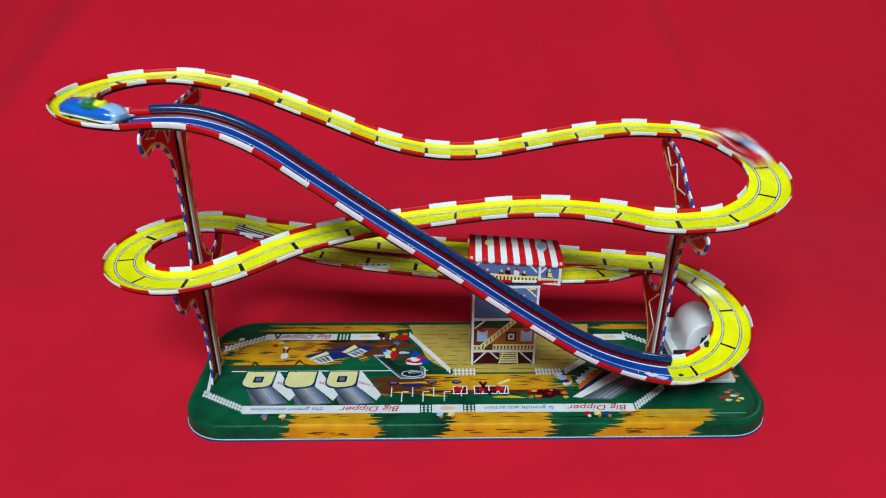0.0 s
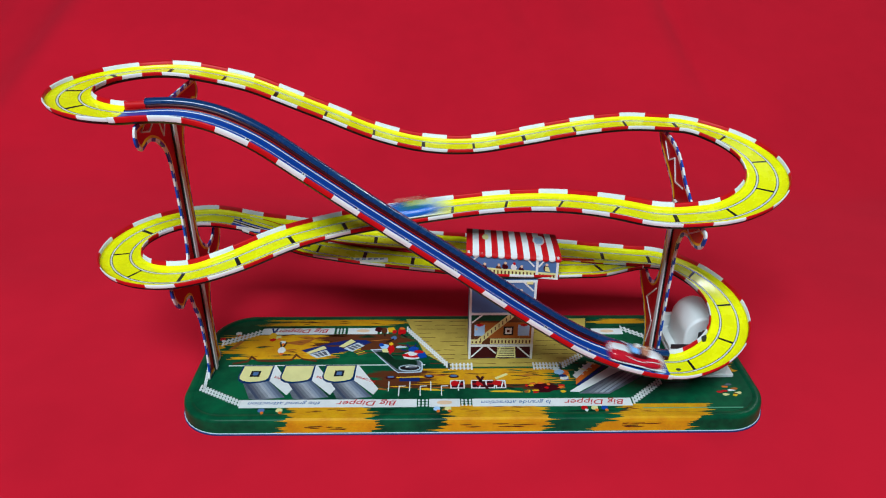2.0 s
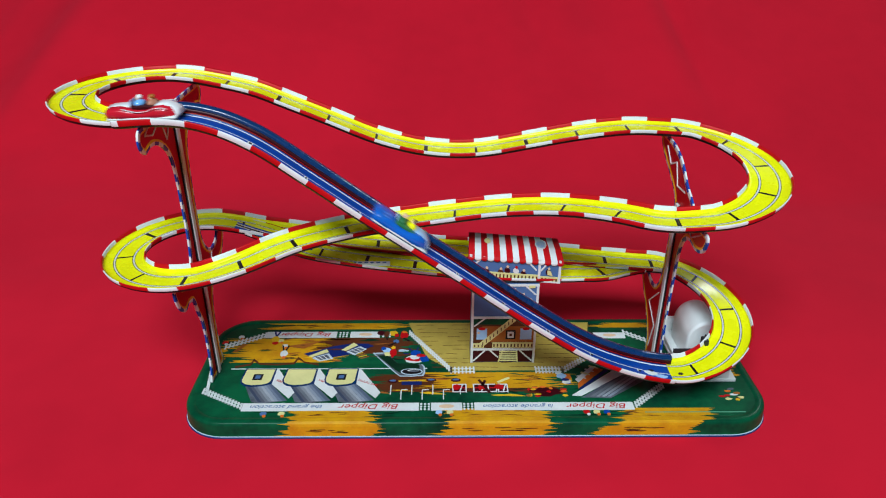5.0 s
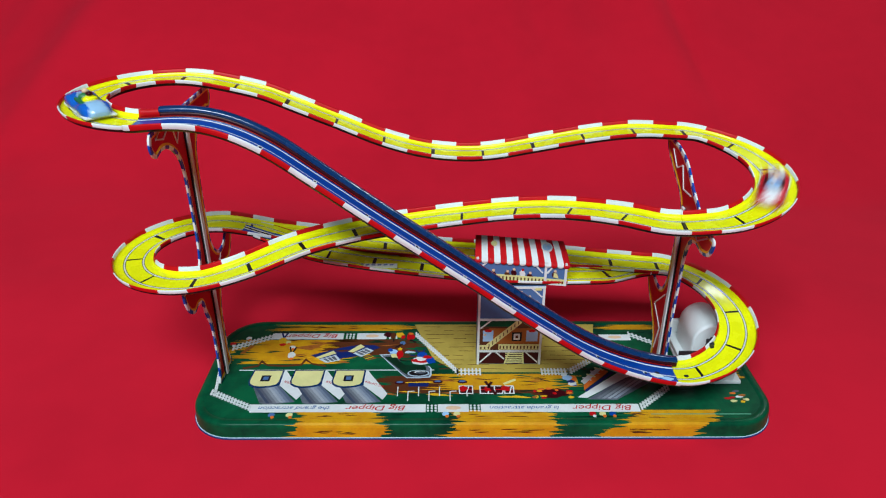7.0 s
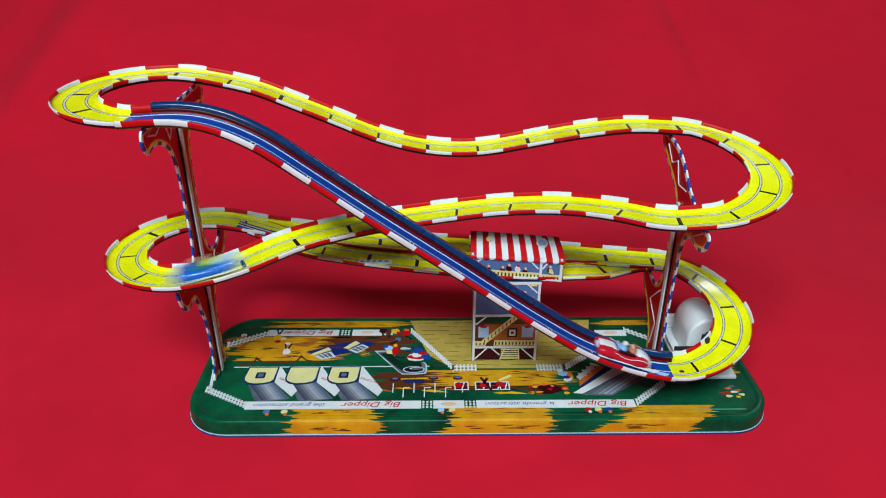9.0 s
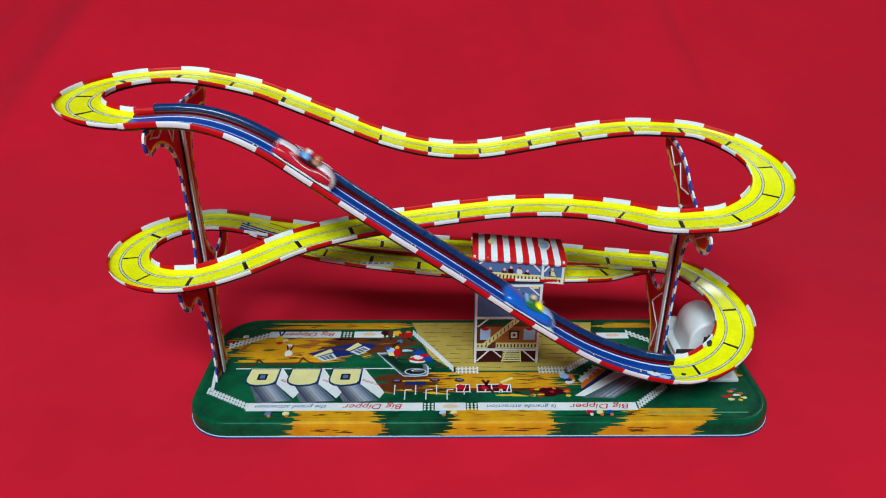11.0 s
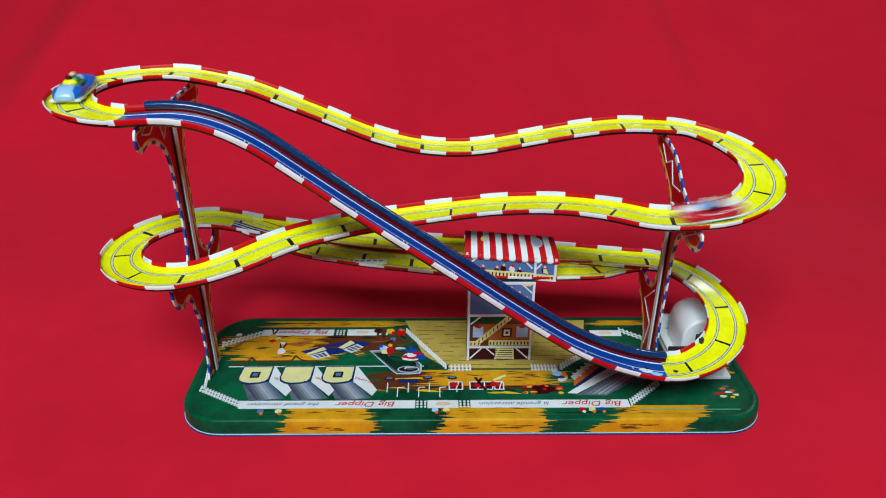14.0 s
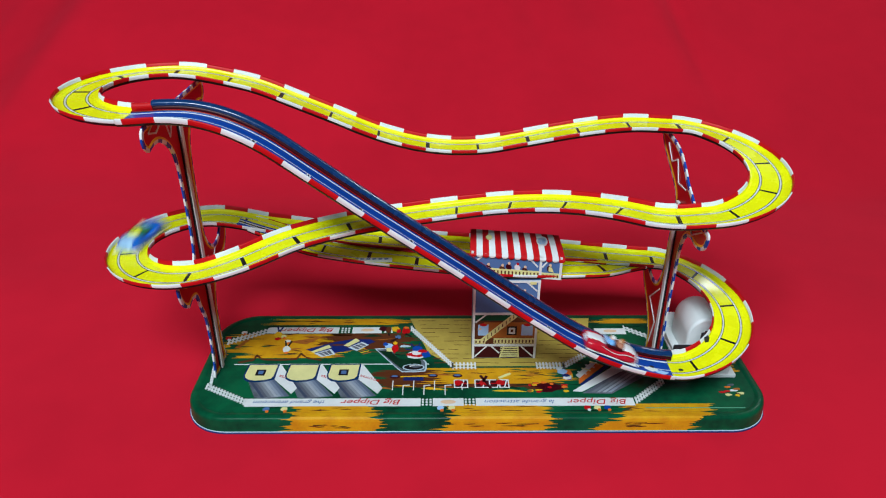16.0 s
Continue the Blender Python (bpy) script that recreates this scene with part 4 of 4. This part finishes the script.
def lattice(plate, x, lines):
    for a, b in lines:
        bm = bmesh.new()
        prism(bm, bar((MID_Y + a[0], a[1]), (MID_Y + b[0], b[1]), 0.0012), x - 0.0013, 0.0026, "x")
        part("printed_strut", bm, white, plate)


half_l = [(0.0700, 0.2785), (0.0745, 0.271), (0.0725, 0.2640), (0.066, 0.2590), (0.056, 0.2605), (0.046, 0.2595), (0.034, 0.254), (0.0235, 0.244), (0.0178, 0.228), (0.0157, 0.20), (0.015, 0.175), (0.0155, 0.160),
          (0.0185, 0.1465), (0.026, 0.137), (0.037, 0.131), (0.050, 0.132), (0.058, 0.1385), (0.065, 0.1430), (0.076, 0.1430), (0.076, 0.130), (0.068, 0.117), (0.056, 0.1105), (0.045, 0.112), (0.034, 0.108), (0.024, 0.097), (0.0170, 0.080), (0.0150, 0.055), (0.0162, 0.03), (0.0195, 0.0170), (0.012, 0.0155)]
left_plate = build_support(-0.2475, half_l + [(-u * (0.85 if z < 0.147 and u > 0.03 else 1.0), z + (0.003 if 0.1 < z < 0.135 and u > 0.03 else 0.0)) for u, z in half_l[::-1]] + [(-0.055, 0.2790), (-0.02, 0.2790), (0.02, 0.2790), (0.055, 0.2790)], (0.0155, 0.276), "red pressed tin support with chequered rim and curled arms")
lattice(left_plate, -0.2475, [((-0.062, 0.272), (-0.048, 0.268)), ((-0.048, 0.268), (-0.030, 0.276)), ((-0.030, 0.276), (-0.022, 0.256)), ((-0.022, 0.256), (-0.008, 0.274)), ((-0.062, 0.272), (-0.052, 0.277)),
                              ((0.014, 0.130), (0.026, 0.116)), ((0.026, 0.116), (0.036, 0.128)), ((0.012, 0.116), (0.026, 0.110)), ((-0.05, 0.135), (-0.03, 0.125)), ((-0.03, 0.125), (-0.015, 0.136))])
right_ctrl = [(-0.0715, 0.1935), (-0.062, 0.1945), (-0.050, 0.1945), (-0.038, 0.199), (-0.027, 0.2055), (-0.012, 0.2125), (0.001, 0.2215), (0.015, 0.2285), (0.034, 0.2330), (0.050, 0.2338), (0.063, 0.2338), (0.0710, 0.2325), (0.0705, 0.227), (0.060, 0.2175), (0.042, 0.2085), (0.024, 0.1995), (0.012, 0.190), (0.0105, 0.175), (0.012, 0.150), (0.0125, 0.125),
              (0.0165, 0.107), (0.026, 0.0955), (0.039, 0.0925), (0.050, 0.0955), (0.058, 0.0985), (0.071, 0.0985), (0.0705, 0.087), (0.060, 0.074), (0.043, 0.060), (0.030, 0.043), (0.026, 0.028), (0.0275, 0.0175), (0.018, 0.0155), (-0.010, 0.0155), (-0.0190, 0.0175), (-0.0160, 0.040), (-0.0148, 0.082), (-0.0165, 0.12), (-0.0185, 0.150), (-0.025, 0.167), (-0.037, 0.1735),
              (-0.052, 0.1725), (-0.066, 0.177), (-0.0725, 0.187)]
right_plate = build_support(0.173, right_ctrl, (0.0155, 0.190), "red pressed tin support with chequered rim and curled arms")
lattice(right_plate, 0.173, [((0.012, 0.095), (0.036, 0.072)), ((0.036, 0.072), (0.012, 0.058)), ((0.012, 0.058), (0.020, 0.030)), ((0.050, 0.226), (0.034, 0.214)), ((0.034, 0.214), (0.020, 0.221)), ((0.020, 0.221), (0.010, 0.203)), ((0.010, 0.203), (-0.010, 0.205)),
                             ((-0.06, 0.19), (-0.04, 0.178)), ((-0.04, 0.178), (-0.02, 0.19))])


# ---- station tower ----
def build_tower():
    y = 0.0050

    def drop(x):
        return -0.085 * (x - 0.036)
    bm = bmesh.new()
    box(bm, -0.0028, 0.0597, y, y + 0.020, TOP - 0.0004, 0.106, 0, 0.0006)
    prism(bm, [(-0.0058, 0.1090 + drop(-0.0058)), (0.0785, 0.1090 + drop(0.0785)), (0.0785, 0.1300 + drop(0.0785)), (-0.0058, 0.1300 + drop(-0.0058))], y + 0.004, 0.004, "y")
    tower = part("station_tower", bm, steel_blue, toy, "tin station tower with striped awning")

    def panel(name, pts, mat, lvl=1, label=""):
        b = bmesh.new()
        if min(p[1] for p in pts) > 0.1050:
            pts = [(p[0], 0.1090 + (p[1] - 0.1055) * 1.02 + drop(p[0])) for p in pts]
        prism(b, pts, y + 0.0002, 0.0002 + INK * lvl, "y")
        return part(name, b, mat, tower, label)

    def rect(x0, x1, z0, z1):
        return [(x0, z0), (x1, z0), (x1, z1), (x0, z1)]
    panel("ground_storey", rect(-0.0022, 0.0591, 0.0165, 0.0305), maroon, 1, "dark red open ground storey")
    panel("first_storey", rect(-0.0022, 0.0591, 0.0325, 0.0675), brown, 1, "brown printed first storey")
    panel("first_storey_wall", rect(0.008, 0.0585, 0.040, 0.058), rust, 1.4)
    panel("hedge", [(-0.001, 0.0600), (0.03, 0.060), (0.034, 0.067), (-0.001, 0.067)], green, 1.6)
    for z in (0.0315, 0.0680, 0.1035):
        panel("floor_beam", rect(-0.0030, 0.0600, z - 0.0011, z + 0.0011), white, 4)
    panel("floor_beam", rect(-0.0058, 0.0785, 0.1055, 0.1070), white, 4.6)
    for x, z0, z1 in ((-0.0018, 0.016, 0.1035), (0.0586, 0.016, 0.1035), (-0.0045, 0.1055, 0.1285), (0.0585, 0.1055, 0.1285), (0.0772, 0.1055, 0.1285)):
        panel("post", rect(x - 0.0011, x + 0.0011, z0, z1), white, 5)
    for a, b in (((0.000, 0.018), (0.011, 0.0300)), ((0.057, 0.018), (0.045, 0.0300)), ((0.016, 0.030), (0.024, 0.022)), ((0.000, 0.058), (0.010, 0.067)), ((0.000, 0.096), (0.008, 0.103)), ((0.057, 0.093), (0.047, 0.1028)),
                 ((-0.003, 0.117), (0.008, 0.1275)), ((0.056, 0.117), (0.046, 0.1270)), ((0.060, 0.117), (0.067, 0.1265))):
        panel("brace", bar(a, b, 0.0013), white, 3)
    # windows, picture, stairs, railings
    for x0, x1 in ((0.0025, 0.0125), (0.0445, 0.0555)):
        panel("printed_window", rect(x0, x1, 0.043, 0.0555), sky_blue, 2.4)
        panel("printed_window_bar", blob((x0 + x1) / 2, 0.0553, 0.0036, 0.0016, 8), red, 3)
    panel("picture_frame", rect(0.0305, 0.0400, 0.0435, 0.0535), black, 2.4)
    panel("picture", rect(0.0322, 0.0384, 0.0450, 0.0520), white, 3)
    panel("picture_mark", rect(0.0340, 0.0366, 0.0470, 0.0500), brown, 3.6)
    panel("stair_flight", bar((0.007, 0.0365), (0.038, 0.0665), 0.0052), cream, 3.4, "cream printed stair flight")
    for k in range(9):
        t = (k + 0.5) / 9
        panel("stair_slat", bar((0.007 + 0.031 * t, 0.0345 + 0.030 * t), (0.007 + 0.031 * t, 0.0385 + 0.030 * t), 0.0009), brown, 4)
    for x0, x1, z0, z1 in ((-0.001, 0.010, 0.0335, 0.0385), (0.018, 0.0580, 0.0335, 0.0395), (0.004, 0.0580, 0.1062, 0.1125), (0.0597, 0.0762, 0.1062, 0.1115)):
        panel("railing", rect(x0, x1, z0, z1), cream, 3, "cream printed balcony railing")
        n = int((x1 - x0) / 0.0032)
        for k in range(n):
            x = x0 + (k + 0.5) * (x1 - x0) / n
            panel("railing_gap", rect(x - 0.0007, x + 0.0007, z0 + 0.0010, z1 - 0.0016), brown, 3.6)
    panel("ladder", bar((0.0245, 0.017), (0.0285, 0.030), 0.0012), cream, 4)
    panel("ladder", bar((0.0430, 0.017), (0.0420, 0.030), 0.0012), cream, 4)
    for k in range(5):
        panel("ladder_rung", rect(0.0250, 0.0425, 0.0180 + k * 0.0026, 0.0190 + k * 0.0026), cream, 4.4)
    # plain bright shapes of the printed crowd
    for x, z, m in ((0.010, 0.1125, maroon), (0.023, 0.1125, brown), (0.029, 0.115, maroon), (0.037, 0.115, white), (0.044, 0.1125, maroon), (0.037, 0.095, maroon), (0.045, 0.090, maroon), (0.052, 0.084, maroon), (0.004, 0.047, brown), (0.067, 0.116, maroon)):
        panel("printed_figure", blob(x, z, 0.0026, 0.0032, 9, 2, 0.15), m, 2.2)
        panel("printed_figure", blob(x + 0.0004, z + 0.0036, 0.0013, 0.0013, 8), skin if m is not white else red, 2.6)
    panel("printed_flag", [(0.066, 0.1135), (0.071, 0.1125), (0.069, 0.1175), (0.066, 0.118)], cream, 3)
    # awning of striped tin, one rounded strip after another
    n = 15
    for k in range(n):
        a0, a1 = k / n, (k + 1) / n
        lo0, lo1 = -0.0068 + a0 * 0.0872, -0.0068 + a1 * 0.0872
        hi0, hi1 = -0.0058 + a0 * 0.0825, -0.0058 + a1 * 0.0825
        b = bmesh.new()
        rows_ = [((hi0, hi1), 0.0265, 0.1442), ((lo0 * .5 + hi0 * .5, lo1 * .5 + hi1 * .5), 0.0150, 0.1396), ((lo0, lo1), 0.0045, 0.1318), ((lo0, lo1), 0.0032, 0.1295)]
        mid = (lo0 + lo1) / 2
        top = [[b.verts.new((u, yy, zz + drop(u))) for u in us] for us, yy, zz in rows_]
        tip = [b.verts.new((mid + (lo1 - lo0) * 0.46 * math.cos(q), 0.0031, 0.1295 + drop(mid) - 0.0016 * math.sin(q))) for q in np.linspace(0, math.pi, 7)]
        for r in range(3):
            b.faces.new((top[r][0], top[r + 1][0], top[r + 1][1], top[r][1]))
        b.faces.new([top[3][1]] + tip + [top[3][0]])
        made = bmesh.ops.extrude_face_region(b, geom=list(b.faces))
        bmesh.ops.translate(b, verts=[v for v in made["geom"] if isinstance(v, bmesh.types.BMVert)], vec=(0, 0.0004, -0.0008))
        bmesh.ops.recalc_face_normals(b, faces=b.faces)
        part("awning_stripe", b, red if k % 2 == 0 else white, tower)
    for x0, x1, m in ((0.008, 0.014, cream), (0.0545, 0.0655, white), (0.0555, 0.0645, sky_blue)):
        b = bmesh.new()
        bmesh.ops.create_cone(b, cap_ends=True, segments=18, radius1=(x1 - x0) / 2, radius2=(x1 - x0) / 2 * .9, depth=0.0012, matrix=Matrix.Translation(((x0 + x1) / 2, 0.0175, 0.1412 + drop((x0 + x1) / 2))) @ Matrix.Rotation(radians(32), 4, "X"))
        part("awning_badge", b, m, tower)
    b = bmesh.new()
    box(b, 0.050, 0.056, y - 0.0012, y, 0.1005, 0.1035, 0, 0.0003)
    part("fixing_tab", b, cream, tower)


build_tower()


# ---- motor ----
def build_motor():
    bm = bmesh.new()
    box(bm, 0.196, 0.247, -0.027, 0.062, TOP - 0.0006, 0.019, 0, 0.0008)
    box(bm, 0.196, 0.240, 0.055, 0.060, 0.019, 0.034, 0, 0.0008)
    box(bm, 0.1965, 0.1990, -0.020, 0.056, 0.019, 0.024, 0, 0.0008)
    motor = part("motor_housing", bm, plastic, toy, "pale grey plastic motor housing")
    bm = bmesh.new()
    rings = []
    for yy, r, up in ((0.056, 0.004, 0.90), (0.0555, 0.010, 0.95), (0.053, 0.0155, 1.0), (0.049, 0.0182, 1.05), (0.043, 0.0195, 1.08), (0.008, 0.0190, 1.08), (0.006, 0.0184, 1.06), (0.0052, 0.0172, 1.02)):
        ring = [bm.verts.new((0.226 + r * math.cos(radians(180 * i / 28)), yy, 0.041 + r * up * math.sin(radians(180 * i / 28)))) for i in range(29)]
        rings.append([bm.verts.new((0.226 + r, yy, 0.019))] + ring + [bm.verts.new((0.226 - r, yy, 0.019))])
    for k in range(len(rings) - 1):
        for i in range(len(rings[0]) - 1):
            bm.faces.new((rings[k][i], rings[k + 1][i], rings[k + 1][i + 1], rings[k][i + 1])).smooth = True
    lip = [bm.verts.new(v.co) for v in rings[-1]]
    bm.faces.new(lip)
    bm.faces.new(rings[0][::-1])
    bmesh.ops.recalc_face_normals(bm, faces=bm.faces)
    part("motor_cover", bm, plastic, motor, "rounded pale grey motor cover")
    bm = bmesh.new()
    box(bm, 0.236, 0.248, -0.006, 0.010, 0.019, 0.048, 0, 0.001)
    part("bracket", bm, plastic, motor)
    bm = bmesh.new()
    bmesh.ops.create_cone(bm, cap_ends=True, segments=20, radius1=0.008, radius2=0.008, depth=0.006, matrix=Matrix.Translation((0.243, 0.003, 0.047)) @ Matrix.Rotation(radians(90), 4, "X"))
    part("pulley", bm, dark_plastic, motor, "black pulley wheel")
    bm = bmesh.new()
    box(bm, 0.178, 0.2065, -0.0385, -0.0370, 0.0570, 0.0615, 0, 0.0004)
    box(bm, 0.2040, 0.2090, -0.0385, -0.0300, 0.0460, 0.0700, 0, 0.0006)
    part("chain_guard", bm, dark_plastic, motor, "dark chain guard plate")
    bm = bmesh.new()
    box(bm, 0.208, 0.240, -0.026, -0.012, TOP - 0.0006, 0.046, 0, 0.0006)
    part("stand", bm, plastic, motor, "pale grey stand under the bend")
    bm = bmesh.new()
    prism(bm, [(0.2085, 0.030), (0.2150, 0.030), (0.2165, 0.050), (0.2190, 0.0615), (0.2140, 0.0620), (0.2110, 0.0500)], -0.016, 0.012, "y")
    part("bracket", bm, dark_plastic, motor, "black gear bracket beside the bend")


build_motor()


# ---- cars ----
def build_car(name, main, hood, tail, seats, heads, label, trim=False):
    car = tagged(new(name), label, "toy car")
    n = 20

    def loft(stations):
        bm = bmesh.new()
        rings = []
        for x, half, low, high, power in stations:
            ring = []
            for i in range(n + 1):
                a = radians(180 * i / n)
                c, s = math.cos(a), math.sin(a)
                ring.append(bm.verts.new((x, half * math.copysign(abs(c) ** power, c), low + (high - low) * abs(s) ** power)))
            rings.append(ring)
        for k in range(len(rings) - 1):
            for i in range(n):
                bm.faces.new((rings[k][i], rings[k][i + 1], rings[k + 1][i + 1], rings[k + 1][i])).smooth = True
            bm.faces.new((rings[k][0], rings[k + 1][0], rings[k + 1][n], rings[k][n]))
        bm.faces.new(rings[0])
        bm.faces.new(rings[-1][::-1])
        bmesh.ops.recalc_face_normals(bm, faces=bm.faces)
        return bm
    body = part("body", loft([(0.0285, 0.0086, 0.004, 0.0080, 0.5), (0.0280, 0.0104, 0.003, 0.0100, 0.5), (0.0245, 0.0114, 0.003, 0.0112, 0.5), (0.016, 0.0117, 0.003, 0.0116, 0.5), (0.009, 0.0115, 0.003, 0.0102, 0.5), (0.003, 0.0114, 0.003, 0.0090, 0.5),
                              (-0.004, 0.0114, 0.003, 0.0092, 0.5), (-0.010, 0.0117, 0.003, 0.0112, 0.5), (-0.016, 0.0116, 0.003, 0.0120, 0.55), (-0.022, 0.0104, 0.003, 0.0108, 0.65), (-0.0255, 0.0080, 0.003, 0.0088, 0.7), (-0.0265, 0.005, 0.004, 0.007, 0.8)]), main, car)
    part("hood", loft([(0.0287, 0.0044, 0.006, 0.0088, 0.6), (0.0270, 0.0062, 0.007, 0.0112, 0.6), (0.022, 0.0066, 0.008, 0.0119, 0.6), (0.016, 0.0066, 0.0085, 0.0121, 0.6), (0.0115, 0.0062, 0.009, 0.0117, 0.6), (0.0098, 0.0056, 0.009, 0.0108, 0.6)]), hood, body, "paler bonnet patch")
    part("tail", loft([(-0.0095, 0.0066, 0.009, 0.0116, 0.6), (-0.014, 0.0070, 0.009, 0.0131, 0.6), (-0.0195, 0.0072, 0.007, 0.0126, 0.65), (-0.0240, 0.0080, 0.004, 0.0106, 0.7), (-0.0268, 0.0078, 0.0034, 0.0088, 0.75), (-0.0284, 0.0048, 0.004, 0.0068, 0.8)]), tail, body, "rounded pale tail")
    for yy in (-0.0116, 0.0116) if trim else ():
        line = [(0.014, 0.0109), (0.009, 0.0096), (0.003, 0.0083), (-0.004, 0.0085), (-0.010, 0.0105), (-0.017, 0.0110), (-0.021, 0.0100)]
        bm = bmesh.new()
        prism(bm, line + [(px, pz - 0.0004) for px, pz in reversed(line)], yy + 0.0003, 0.0006, "y")
        part("trim_line", bm, car_white, body, "white line round the cockpit")
    bm = bmesh.new()
    box(bm, -0.0272, 0.0272, -0.0118, 0.0118, 0.0022, 0.0040, 0, 0.0008)
    part("skirt", bm, plastic, car, "pale tin skirt")
    bm = bmesh.new()
    box(bm, -0.0095, 0.0085, -0.0080, 0.0080, 0.0088, 0.0116, 0, 0.0008)
    part("cockpit", bm, seats, car)
    bm = bmesh.new()
    prism(bm, [(-0.0060, 0.0115), (0.0060, 0.0115), (0.0045, 0.0148), (-0.0045, 0.0148)], 0.0088, 0.0006, "x")
    part("windscreen", bm, sky_blue, car)
    for k, (x, m, cap) in enumerate(heads):
        bm = bmesh.new()
        bmesh.ops.create_uvsphere(bm, u_segments=12, v_segments=8, radius=1, matrix=Matrix.LocRotScale((x, 0, 0.0118), None, (0.0044, 0.0060, 0.0034)))
        figure = part("rider_shape", bm, m, car, smooth=True)
        bm = bmesh.new()
        bmesh.ops.create_uvsphere(bm, u_segments=12, v_segments=8, radius=1, matrix=Matrix.LocRotScale((x + 0.0004, 0, 0.0156), None, (0.0023, 0.0023, 0.0025)))
        part("rider_head", bm, skin, figure, smooth=True)
        bm = bmesh.new()
        bmesh.ops.create_uvsphere(bm, u_segments=12, v_segments=8, radius=1, matrix=Matrix.LocRotScale((x - 0.0003, 0, 0.0165), None, (0.0025, 0.0026, 0.0019)))
        part("rider_cap", bm, cap, figure, smooth=True)
    for x in (-0.017, 0.017):
        for yy in (-0.0098, 0.0098):
            bm = bmesh.new()
            bmesh.ops.create_cone(bm, cap_ends=True, segments=14, radius1=0.0030, radius2=0.0030, depth=0.0024, matrix=Matrix.Translation((x, yy, 0.0031)) @ Matrix.Rotation(radians(90), 4, "X"))
            part("wheel", bm, dark_plastic, car)
    for yy in (-0.0088, 0.0088):
        bm = bmesh.new()
        bmesh.ops.create_uvsphere(bm, u_segments=10, v_segments=6, radius=1, matrix=Matrix.LocRotScale((0.0255, yy, 0.0078), None, (0.0018, 0.0016, 0.0016)))
        part("headlight", bm, cream, body, smooth=True)
    # the whole car a tenth shorter than broad
    for ob in [o for o in car.children_recursive]:
        ob.data.transform(Matrix.Diagonal((0.91, 0.97, 0.97, 1)))
    return car


blue_car = build_car("toy_car", car_blue, car_blue, car_pale, car_green, ((0.0035, car_green, skin), (-0.0065, yellow, maroon)), "blue enamelled tin toy car with pale tail and riders")
red_car = build_car("toy_car", car_red, car_white, car_white, maroon, ((0.0035, car_sky, plastic), (-0.0065, car_tan, rust)), "red enamelled tin toy car with white bonnet and tail", True)
for car in (blue_car, red_car):
    tagged(car, group="cars on the track")
# laps: seconds into the lap and metres along the course
LAP = COUNT * STEP
BLUE_LAP = [(0.0, 0.535), (0.1, 0.547), (0.2, 0.559), (0.3, 0.574), (0.4, 0.593), (0.5, 0.614), (0.6, 0.637), (0.7, 0.669), (0.8, 0.708), (0.9, 0.755), (1.0, 0.825), (1.1, 0.927), (1.2, 1.028), (1.3, 1.106), (1.4, 1.187),
            (1.5, 1.260), (1.6, 1.316), (1.7, 1.373), (1.8, 1.439), (1.9, 1.508), (2.0, 1.583), (2.1, 1.681), (2.2, 1.767), (2.3, 1.834), (2.4, 1.898), (2.5, 1.970), (2.6, 2.041), (2.7, 2.121), (2.8, 2.203), (2.9, 2.280), (3.0, 2.361),
            (3.1, 2.445), (3.2, 2.532), (3.3, 2.602), (3.4, 2.634), (3.6, 2.666), (4.5, 2.797), (5.4, 2.943), (6.0, 3.034), (6.2, 3.064), (6.4, 3.086), (6.6, 3.103)]
RED_LAP = [(0.0, 1.203), (0.1, 1.265), (0.2, 1.329), (0.3, 1.387), (0.4, 1.448), (0.5, 1.519), (0.6, 1.599), (0.7, 1.690), (0.8, 1.770), (0.9, 1.843), (1.0, 1.913), (1.1, 1.982), (1.2, 2.047), (1.3, 2.123), (1.4, 2.207), (1.5, 2.290),
           (1.6, 2.374), (1.7, 2.463), (1.8, 2.543), (1.9, 2.608), (2.0, 2.636), (2.2, 2.664), (2.5, 2.716), (3.0, 2.794), (3.5, 2.875), (4.0, 2.955), (4.4, 3.012), (4.7, 3.054), (5.0, 3.084), (5.3, 3.114), (5.5, 3.138),
           (5.7, 3.161), (5.9, 3.194), (6.1, 3.238), (6.2, 3.269), (6.3, 3.311), (6.4, 3.364), (6.5, 3.441), (6.6, 3.542), (6.7, 3.637), (6.8, 3.716)]


def along(laps, period, t):
    turn = math.floor(t / period)
    knots = [(u - period, s - LAP) for u, s in laps[-4:]] + laps + [(u + period, s + LAP) for u, s in laps[:4]]
    return hermite(knots, t - turn * period) + turn * LAP


def on_course(s):
    k = (s / STEP) % COUNT
    i = int(k)
    f = k - i
    j = (i + 1) % COUNT
    return Vector(COURSE[i % COUNT] * (1 - f) + COURSE[j] * f), Vector(C_UP[i % COUNT])


def car_pose(s):
    a, ua = on_course(s + 0.017)
    b, ub = on_course(s - 0.017)
    fwd = (a - b).normalized()
    up = (ua + ub).normalized()
    side = up.cross(fwd).normalized()
    up = fwd.cross(side)
    mid = (a + b) / 2
    m = Matrix((fwd, side, up)).transposed().to_4x4()
    return Matrix.Translation(mid) @ m


def motions():
    for car, laps, period in ((blue_car, BLUE_LAP, 6.8), (red_car, RED_LAP, 6.9)):
        walk(car, [(f / FPS, car_pose(along(laps, period, f / FPS))) for f in range(0, 481)])


motions()
